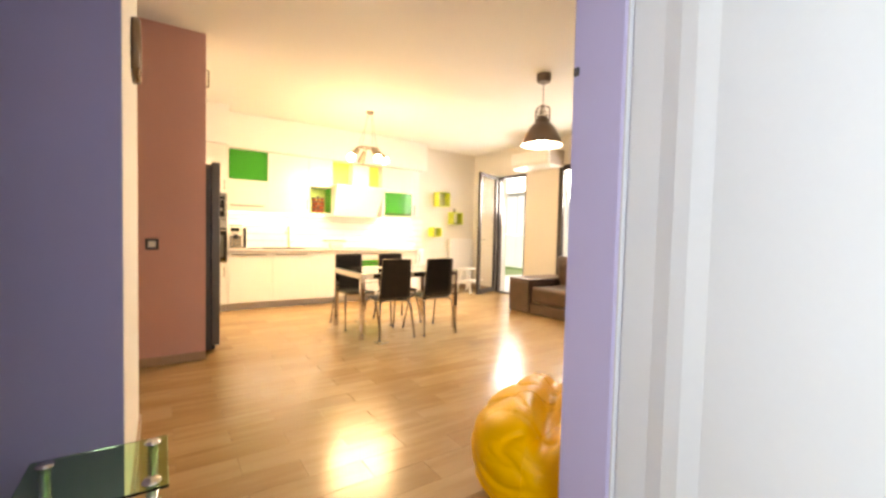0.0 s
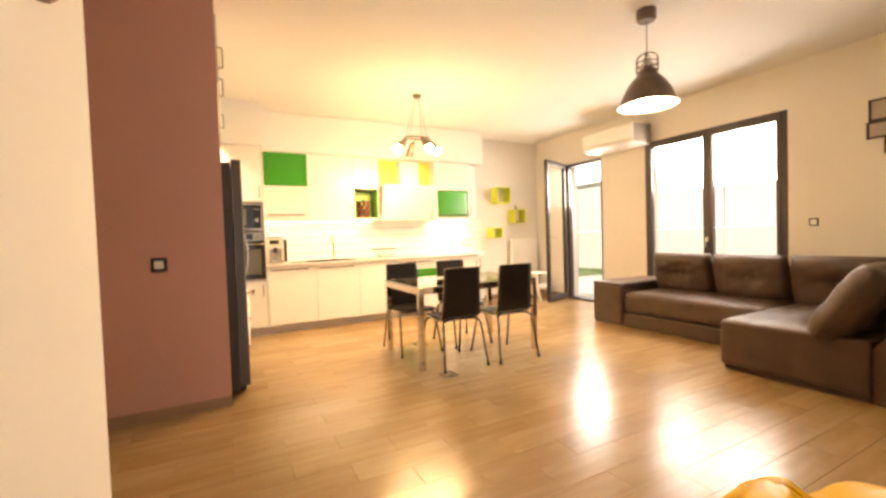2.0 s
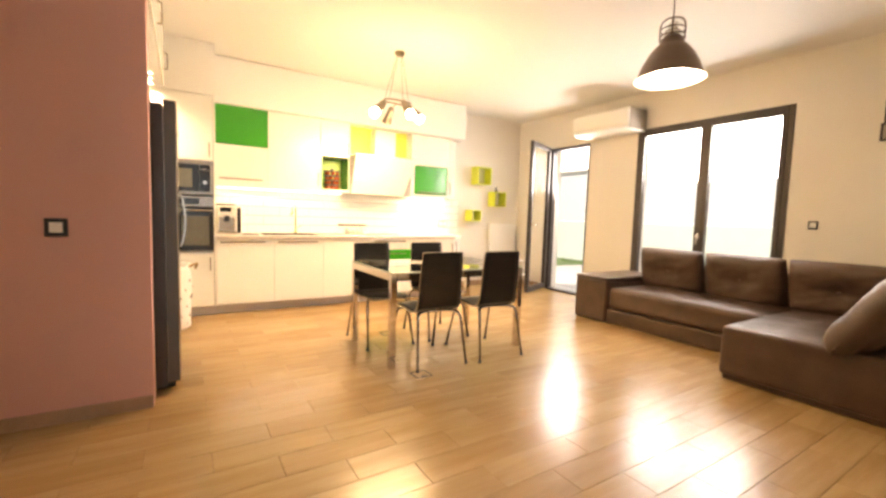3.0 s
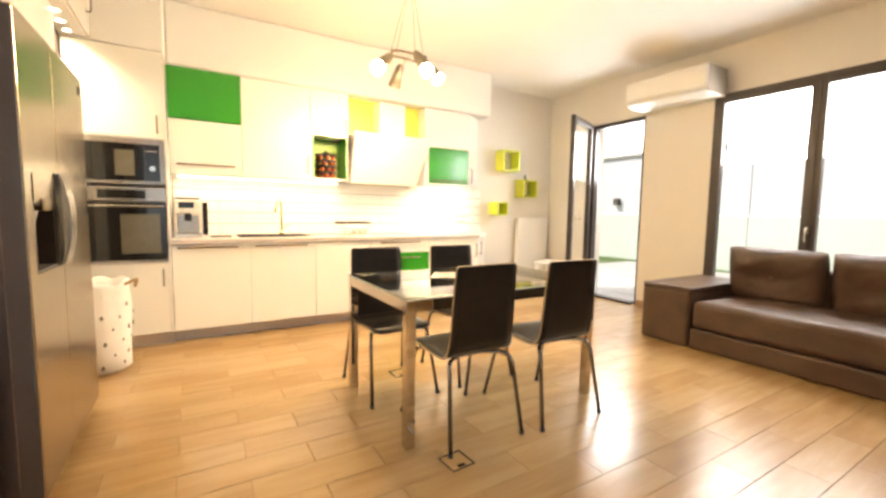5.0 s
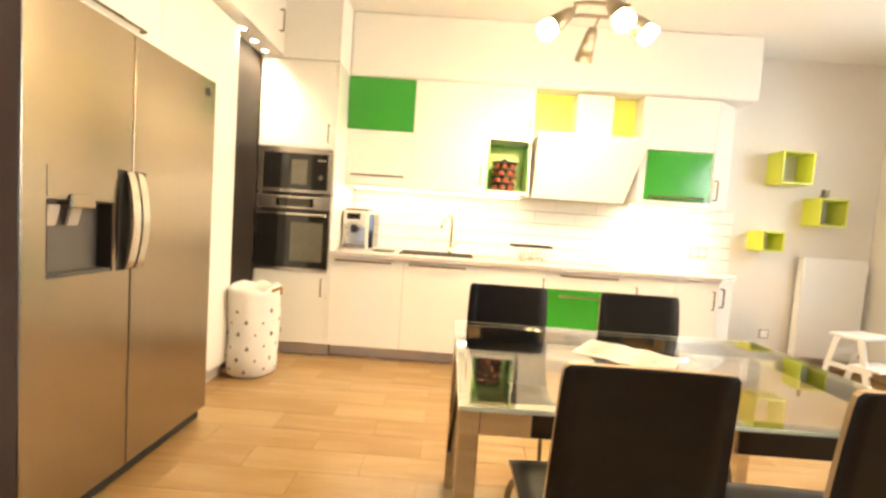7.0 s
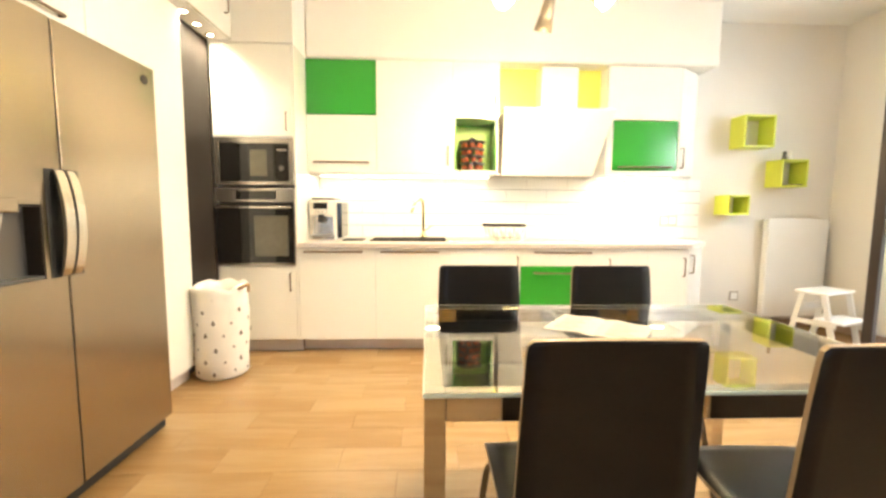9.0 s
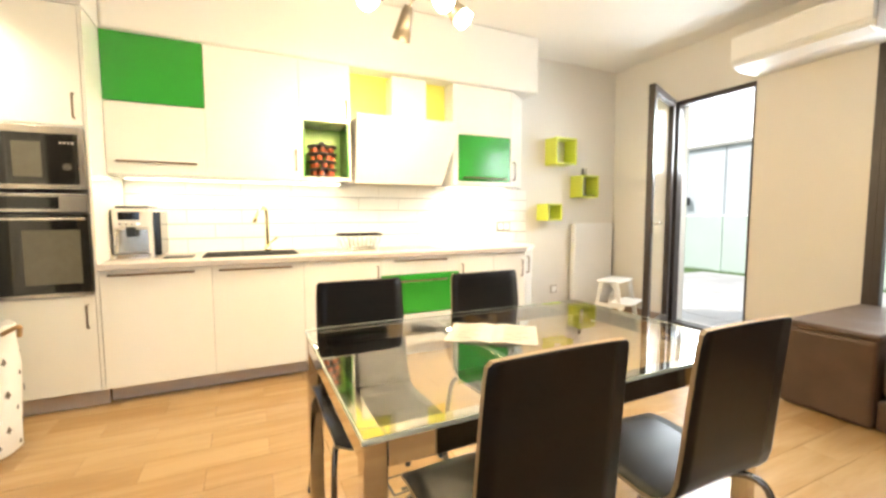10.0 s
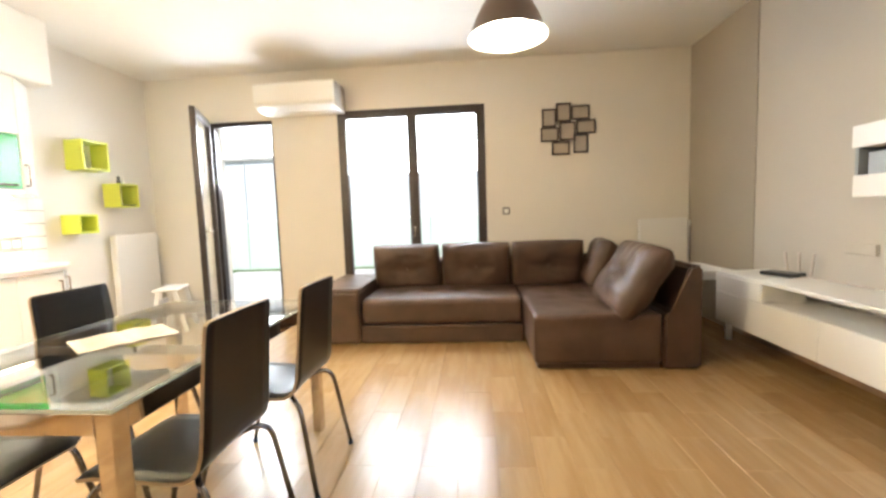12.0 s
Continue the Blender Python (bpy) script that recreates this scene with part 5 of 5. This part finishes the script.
for a0, a1, b0, b1 in ((20, 95, 508, 606), (94, 172, 480, 580), (173, 270, 497, 572), (12, 106, 607, 684), (112, 196, 581, 680), (200, 299, 573, 648), (70, 165, 684, 757), (185, 262, 650, 750)):
    y1, y0 = 4.035 - (a0 - 12) * 0.00215, 4.035 - (a1 - 12) * 0.00215
    z1, z0 = 2.439 - (b0 - 480) * 0.002115, 2.439 - (b1 - 480) * 0.002115
    proud = 0.012 + 0.0015 * ((a0 * 7 + b0) % 5)
    bm = bmesh.new()
    w = 0.018
    for p, q, r, s in ((y0, y0 + w, z0, z1), (y1 - w, y1, z0, z1), (y0 + w, y1 - w, z1 - w, z1), (y0 + w, y1 - w, z0, z0 + w)):
        box(XW - proud - 0.01, p, r, XW - 0.001, q, s, bev=0.002, seg=1, bm=bm)
    f = part("photo_frame", bm, M["pvc"], pf, "dark brown frame")
    part("mat", box(XW - proud, y0 + w, z0 + w, XW - 0.001, y1 - w, z1 - w), M["photo"], f, "blank grey mat")


def radiator(at, length, z0, z1, face, label):
    """A flat panel radiator with ribs, grille, side plates and a valve; face is the way that its front looks."""
    r = thing("radiator", label, "radiator")
    h = z1 - z0
    part("front_panel", box(0, -0.10, 0, length, -0.085, h, bev=0.006), M["white"], r)
    part("back_panel", box(0.01, -0.045, 0, length - 0.01, -0.03, h - 0.01), M["white"], r)
    part("side_plate", box(0, -0.085, 0.01, 0.008, -0.03, h - 0.005), M["white"], r)
    part("side_plate", box(length - 0.008, -0.085, 0.01, length, -0.03, h - 0.005), M["white"], r)
    part("top_grille", box(0.008, -0.085, h - 0.012, length - 0.008, -0.03, h - 0.004), M["plinth"], r)
    part("bracket", box(0.1, -0.03, 0.05, 0.14, 0, h - 0.05), M["white"], r)
    part("valve", lathe([(0, 0), (0.02, 0), (0.022, 0.05), (0.016, 0.07), (0, 0.07)], (length + 0.03, -0.06, h - 0.1), 14, close=False), M["white"], r)
    part("pipe", tube([(length + 0.03, -0.06, h - 0.1), (length + 0.03, -0.06, -z0 + 0.001)], 0.009, 8), M["white"], r)
    r.matrix_basis = pose(at[0], at[1], z0, 0, 0, face)
    return r


radiator((5.955, YK - 0.001, 0), 0.60, 0.13, 1.11, 0, "white panel radiator in the corner by the terrace door")
radiator((XW - 0.001, 2.95, 0), 0.52, 0.25, 1.085, -90, "white panel radiator behind the sofa corner")

st = thing("step_stool", "white painted two-step wooden stool", "step stool", group="")
for sx in (-1, 1):
    part("front_leg", prism([(-0.19, 0.0), (-0.15, 0.0), (-0.055, 0.47), (-0.095, 0.47)], "x", sx * 0.185 - 0.011, sx * 0.185 + 0.011), M["white"], st)
    part("back_leg", prism([(0.15, 0.0), (0.19, 0.0), (0.10, 0.47), (0.06, 0.47)], "x", sx * 0.185 - 0.011, sx * 0.185 + 0.011), M["white"], st)
    part("side_rail", box(sx * 0.185 - 0.010, -0.17, 0.20, sx * 0.185 + 0.010, 0.15, 0.24), M["white"], st)
part("top_step", box(-0.215, -0.11, 0.47, 0.215, 0.13, 0.495, bev=0.006), M["white"], st)
part("lower_step", box(-0.21, -0.23, 0.24, 0.21, -0.02, 0.262, bev=0.006), M["white"], st)
part("cross_rail", box(-0.175, 0.11, 0.30, 0.175, 0.128, 0.36), M["white"], st)
st.matrix_basis = pose(6.12, 8.30, 0, 0, 0, 20)


def box_shelf(x0, x1, z0, z1, depth, label):
    s = thing("box_shelf", label, "shelf", ((x0 + x1) / 2, YK, z0), group="lime box shelves")
    y0, y1, t = YK - depth, YK - 0.001, 0.016
    part("side", box(x0, y0, z0, x0 + t, y1, z1, bev=0.002), M["lime"], s)
    part("side", box(x1 - t, y0, z0, x1, y1, z1, bev=0.002), M["lime"], s)
    part("top", box(x0 + t, y0, z1 - t, x1 - t, y1, z1), M["lime"], s)
    part("bottom", box(x0 + t, y0, z0, x1 - t, y1, z0 + t), M["lime"], s)


box_shelf(5.565, 5.865, 1.785, 2.085, 0.20, "largest lime green open box shelf on the wall")
box_shelf(5.955, 6.215, 1.415, 1.675, 0.20, "middle lime green box shelf with an ornament on top")
box_shelf(5.455, 5.665, 1.145, 1.335, 0.20, "smallest lime green open box shelf on the wall")
orn = thing("small_ornament", "pair of small grey and white ornaments on a box shelf", "ornament", (6.04, 8.74, 1.675))
part("figure", lathe([(0, 0), (0.022, 0), (0.02, 0.03), (0.012, 0.045), (0.017, 0.06), (0.014, 0.078), (0, 0.085)], (6.02, 8.74, 1.6755), 16), M["steel_dark"], orn, "dark grey figure", smooth=True)
part("figure", lathe([(0, 0), (0.022, 0), (0.02, 0.03), (0.012, 0.045), (0.017, 0.06), (0.014, 0.078), (0, 0.085)], (6.075, 8.74, 1.6755), 16), M["cloth"], orn, "white figure", smooth=True)
bk = thing("small_black_tray", "small black tray inside a box shelf", "tray", (6.085, 8.77, 1.431))
part("tray", box(5.985, 8.70, 1.4315, 6.185, 8.84, 1.445, bev=0.003), M["black"], bk)

# ---- media wall ----
bn = thing("media_bench", "long white floating media bench with an open slot", "media bench", (4.3, 2.45, 0.23))
BX0, BX1, BY1 = 3.30, 5.36, 2.77
part("top", box(BX0 - 0.012, 2.361, 0.63, BX1, BY1 + 0.012, 0.655, bev=0.003), M["white"], bn)
part("bottom", box(BX0, 2.361, 0.232, BX1, BY1, 0.25, bev=0.002), M["white"], bn)
part("side", box(BX0, 2.361, 0.25, BX0 + 0.02, BY1, 0.63), M["white"], bn)
part("side", box(BX1 - 0.02, 2.361, 0.25, BX1, BY1, 0.63), M["white"], bn)
part("back", box(BX0 + 0.02, 2.361, 0.25, BX1 - 0.02, 2.375, 0.63), M["white"], bn)
part("middle_shelf", box(BX0 + 0.02, 2.375, 0.47, BX1 - 0.02, BY1, 0.49), M["white"], bn)
part("flap", box(BX0 + 0.002, BY1, 0.235, 4.29, BY1 + 0.012, 0.488, bev=0.003), M["white"], bn)
part("flap", box(4.294, BY1, 0.235, BX1 - 0.002, BY1 + 0.012, 0.488, bev=0.003), M["white"], bn)
part("front_block", box(4.80, BY1 - 0.3, 0.49, BX1 - 0.002, BY1 + 0.012, 0.629, bev=0.003), M["white"], bn)
rt = thing("wifi_router", "flat black wireless router with three grey antennas", "router", (5.0, 2.40, 0.655))
part("body", placed(box(-0.12, -0.075, 0, 0.12, 0.075, 0.03, bev=0.01), pose(5.0, 2.50, 0.6555, 0, 0, 20)), M["black"], rt)
for k in range(3):
    part("antenna", placed(box(-0.011, -0.005, 0, 0.011, 0.005, 0.16, bev=0.003), pose(5.03 - 0.09 * k, 2.44 - 0.015 * k, 0.675, 0, 14 - 12 * k, 0)), M["plinth"], rt, "grey paddle antenna")
part("cable", tube(bend([(4.93, 2.45, 0.665), (4.8, 2.42, 0.662), (4.6, 2.40, 0.662), (4.4, 2.385, 0.662)], radius=0.08), 0.004, 6), M["plinth"], rt)
wb = thing("media_wall_shelf", "white wall-mounted box shelf with an open dark slot", "shelf", (4.1, 2.3, 1.23))
part("top_box", box(3.4, 2.361, 1.515, 4.385, 2.56, 1.646, bev=0.004), M["white"], wb)
part("lower_box", box(3.4, 2.361, 1.226, 4.37, 2.56, 1.354, bev=0.004), M["white"], wb)
part("back", box(3.4, 2.361, 1.3545, 4.37, 2.38, 1.5145), M["niche"], wb)
part("end_post", box(4.35, 2.38, 1.3545, 4.37, 2.55, 1.5145), M["niche"], wb)
tv = thing("black_media_box", "grey glass-fronted media box in the wall shelf", "media box", (4.1, 2.3, 1.371))
part("case", box(3.5, 2.392, 1.3545, 4.31, 2.53, 1.48, bev=0.004), M["niche"], tv)
part("front", box(3.52, 2.53, 1.365, 4.29, 2.533, 1.47), M["niche"], tv)
ct = thing("cable_cover", "shallow grey wall box behind the bench", "wall box", (4.45, 2.36, 0.9))
part("cover", box(4.40, 2.361, 0.86, 4.62, 2.38, 0.93, bev=0.006), M["tvwall"], ct)
sd = thing("side_table", "small white side table between sofa and media bench", "side table", (5.75, 2.75, 0))
part("tabletop", box(5.50, 2.54, 0.60, 6.10, 2.98, 0.63, bev=0.004), M["white"], sd)
part("drawer_box", box(5.53, 2.57, 0.545, 6.07, 2.95, 0.60), M["white"], sd)
for lx in (5.51, 6.05):
    for ly in (2.55, 2.93):
        part("leg", box(lx, ly, 0.001, lx + 0.04, ly + 0.04, 0.60, bev=0.003), M["white"], sd)

# bean bag
BBX, BBY = 2.40, 2.685


def bean_point(t, a):
    """A point of the sack: t from bottom to top, a round it."""
    phi = math.pi * (t - 0.5)
    wide = max(0.0, math.cos(phi)) ** (0.66 if phi > 0 else 0.45)
    x, y = 0.52 * wide * math.cos(a), 0.43 * wide * math.sin(a)
    z = 0.23 + (0.240 if phi > 0 else 0.228) * abs(math.sin(phi)) ** 0.85 * (1 if phi > 0 else -1)
    d = Vector((x * 2.0, y * 2.0, z * 2.0))
    top = min(1.0, max(0.0, (t - 0.48) * 3.2))
    # soft swellings, sharp creases that run round the sack, and fine puckers
    n1 = noise.noise(Vector((d.x * 1.5, d.y * 1.5, d.z * 3.4)) + Vector((3.3, 1.2, 4.1)))
    n2 = noise.noise(Vector((d.x * 2.6, d.y * 2.6, d.z * 8.0)) + Vector((7.7, 2.9, 0.4)))
    n3 = noise.noise(d * 1.3 + Vector((1.5, 8.2, 2.2)))
    swell = 0.026 * n3 + 0.020 * abs(n1) ** 0.8 - 0.009 * math.exp(-((n1 / 0.05) ** 2))
    swell += 0.010 * abs(n2) - 0.008 * math.exp(-((n2 / 0.035) ** 2)) * max(0.0, n3 + 0.4)
    swell *= min(1.0, max(0.0, t - 0.06) * 4)
    # the valley that parts the two humps of the top: q across it, f along it
    q, f = -0.47 * x + 0.87 * y, 0.87 * x + 0.47 * y
    v = q - 0.10 - 0.10 * f + 0.04 * n3
    dip = 0.058 * math.exp(-((v / 0.05) ** 2)) - 0.015 * math.exp(-(((v - 0.12) / 0.08) ** 2))
    dip += 0.090 * math.exp(-(((q + 0.02) / 0.11) ** 2) - ((f + 0.16) / 0.15) ** 2)
    dip -= 0.075 * math.exp(-(((q + 0.12) / 0.16) ** 2) - ((f - 0.10) / 0.16) ** 2)
    w = math.hypot(x, y)
    g = 1 + swell * min(1, w * 7) / max(w, 0.1)
    return Vector((BBX + x * g, BBY + y * g, max(0.002, z + swell * top * 0.7 - dip * top)))


bb = thing("bean_bag", "large yellow leatherette bean bag with deep folds", "bean bag", (BBX, BBY, 0))
bm = bmesh.new()
NR, NS = 96, 192
rings = [[bm.verts.new(bean_point(i / NR, 2 * math.pi * k / NS)) for k in range(NS)] for i in range(NR + 1)]
for a, b in zip(rings, rings[1:]):
    for k in range(NS):
        bm.faces.new((a[k], a[(k + 1) % NS], b[(k + 1) % NS], b[k]))
bmesh.ops.remove_doubles(bm, verts=bm.verts, dist=0.0005)
part("sack", bm, M["yellow_vinyl"], bb, smooth=True)
for k in range(6):
    a = 0.35 + k * math.pi / 3
    part("seam", tube([bean_point(0.12 + 0.86 * i / 60, a) for i in range(61)], 0.0035, 6), M["yellow_vinyl"], bb, "raised stitched seam", smooth=True)

# wall clock
ck = thing("wall_clock_round", "round dark-rimmed wall clock on the cream wall", "clock", (0.626, 3.98, 2.09))
m = pose(0.626, 3.98, 2.09, 0, 90, 0)
part("rim", placed(lathe([(0.13, 0), (0.152, 0.0), (0.155, 0.02), (0.147, 0.034), (0.13, 0.03)], (0, 0, 0), 40), m), M["bronze"], ck, "bronze-toned rim", smooth=True)
part("dial", placed(lathe([(0, 0.001), (0.132, 0.001), (0.132, 0.012), (0, 0.012)], (0, 0, 0), 40), m), M["white"], ck, "white dial")
for k in range(12):
    a = k * math.pi / 6
    part("hour_mark", placed(box(-0.004, 0.102, 0.012, 0.004, 0.124, 0.014), m @ pose(0, 0, 0, 0, 0, math.degrees(a))), M["black"], ck)
part("hour_pointer", placed(box(-0.005, -0.015, 0.0142, 0.005, 0.075, 0.016), m @ pose(0, 0, 0, 0, 0, 140)), M["black"], ck)
part("minute_pointer", placed(box(-0.004, -0.02, 0.0164, 0.004, 0.10, 0.018), m @ pose(0, 0, 0, 0, 0, 35)), M["black"], ck)

# ---- hall ----
gt = thing("glass_side_table", "small glass table with metal caps at its corners", "side table", (0.53, 3.1, 0))
part("tabletop", box(0.33, 2.90, 0.42, 0.715, 3.275, 0.43, bev=0.002), M["glass_green"], gt, "green-edged glass top")
part("lower_shelf", box(0.35, 2.92, 0.20, 0.695, 3.255, 0.208, bev=0.002), M["glass_green"], gt, "green-edged glass shelf")
for lx in (0.375, 0.67):
    for ly in (2.945, 3.23):
        lg = part("leg", tube([(lx, ly, 0.002), (lx, ly, 0.419)], 0.016, 14), M["alu"], gt, smooth=True)
        part("cap", lathe([(0, 0.443), (0.02, 0.441), (0.028, 0.4315), (0.028, 0.4305), (0, 0.4305)], (lx, ly, 0), 20), M["alu"], lg, "round metal cap", smooth=True)
gt.location = (0.572, 3.126, 0)
hd = thing("door_3", "white panelled hall door standing open", "door", (1.70, 2.0, 0), kind="structure")
m = pose(1.783, 2.045, 0, 0, 0, -99)
part("leaf", placed(box(0.0, -0.02, 0.008, 0.86, 0.02, 2.06, bev=0.003), m), M["white_door"], hd)
part("edge_moulding", placed(prism([(0.09, -0.0195), (0.14, -0.027), (0.18, -0.027), (0.23, -0.0195)], "z", 0.01, 2.05), m), M["white_door"], hd)
for hz in (0.3, 1.72):
    part("hinge", box(1.746, 2.207, hz - 0.012, 1.7525, 2.223, hz + 0.012), M["steel_dark"], hd)
structure("lintel_hall", box(0.29, 2.07, 2.35, 1.752, YT, ZC), M["lavender"], "lavender painted beam above the opening", "lintel")

# ---- tiles of the kitchen splashback ----
wk = bpy.data.objects["wall_kitchen"]
part("grout_bed", box(1.56, YK - 0.004, CT, 5.30, YK - 0.0005, 1.487), M["grout_grey"], wk, "grey joint bed")
for r in range(5):
    z0, z1 = CT + 0.002 + r * 0.118, CT + r * 0.118 + 0.1135
    z1 = min(z1, 1.486)
    x = 1.561 - (0.2 if r % 2 else 0.0)
    while x < 5.29:
        a, b = max(1.561, x), min(5.297, x + 0.397)
        if b - a > 0.03:
            part("wall_tile", box(a, YK - 0.011, z0, b, YK - 0.003, z1, bev=0.0015, seg=1), M["tile_white"], wk)
        x += 0.4

# ---- floor tiles ----
fl = bpy.data.objects["floor"]
PW, PL, GAP = 0.185, 0.555, 0.0016
me = bpy.data.meshes.new("plank")
bm = box(0, 0, -0.008, PL - GAP, PW - GAP, 0.0, bev=0.0008, seg=1)
bm.to_mesh(me)
bm.free()
me.materials.append(M["plank"])
rest = bmesh.new()
row = 0
y = 6.409 - 39 * 0.185
count = 0
while y < YK:
    x = 3.85 - 11 * PL + (PL / 2 if row % 2 else 0.0)
    while x < XW:
        if x + PL > -1.85:
            if 0.55 < x < 6.1 and 2.5 < y < 8.2 and count < 300:
                ob = new("plank", me)
                ob.location, ob.parent = (x, y, 0), fl
                count += 1
            else:
                box(max(x, -1.88), y, -0.008, min(x + PL - GAP, XW + 0.02), min(y + PW - GAP, YK + 0.1), 0.0, bm=rest)
        x += PL
    y += PW
    row += 1
ob = part("plank_field", rest, M["planks"], fl)
ob["kind"] = "stuff"
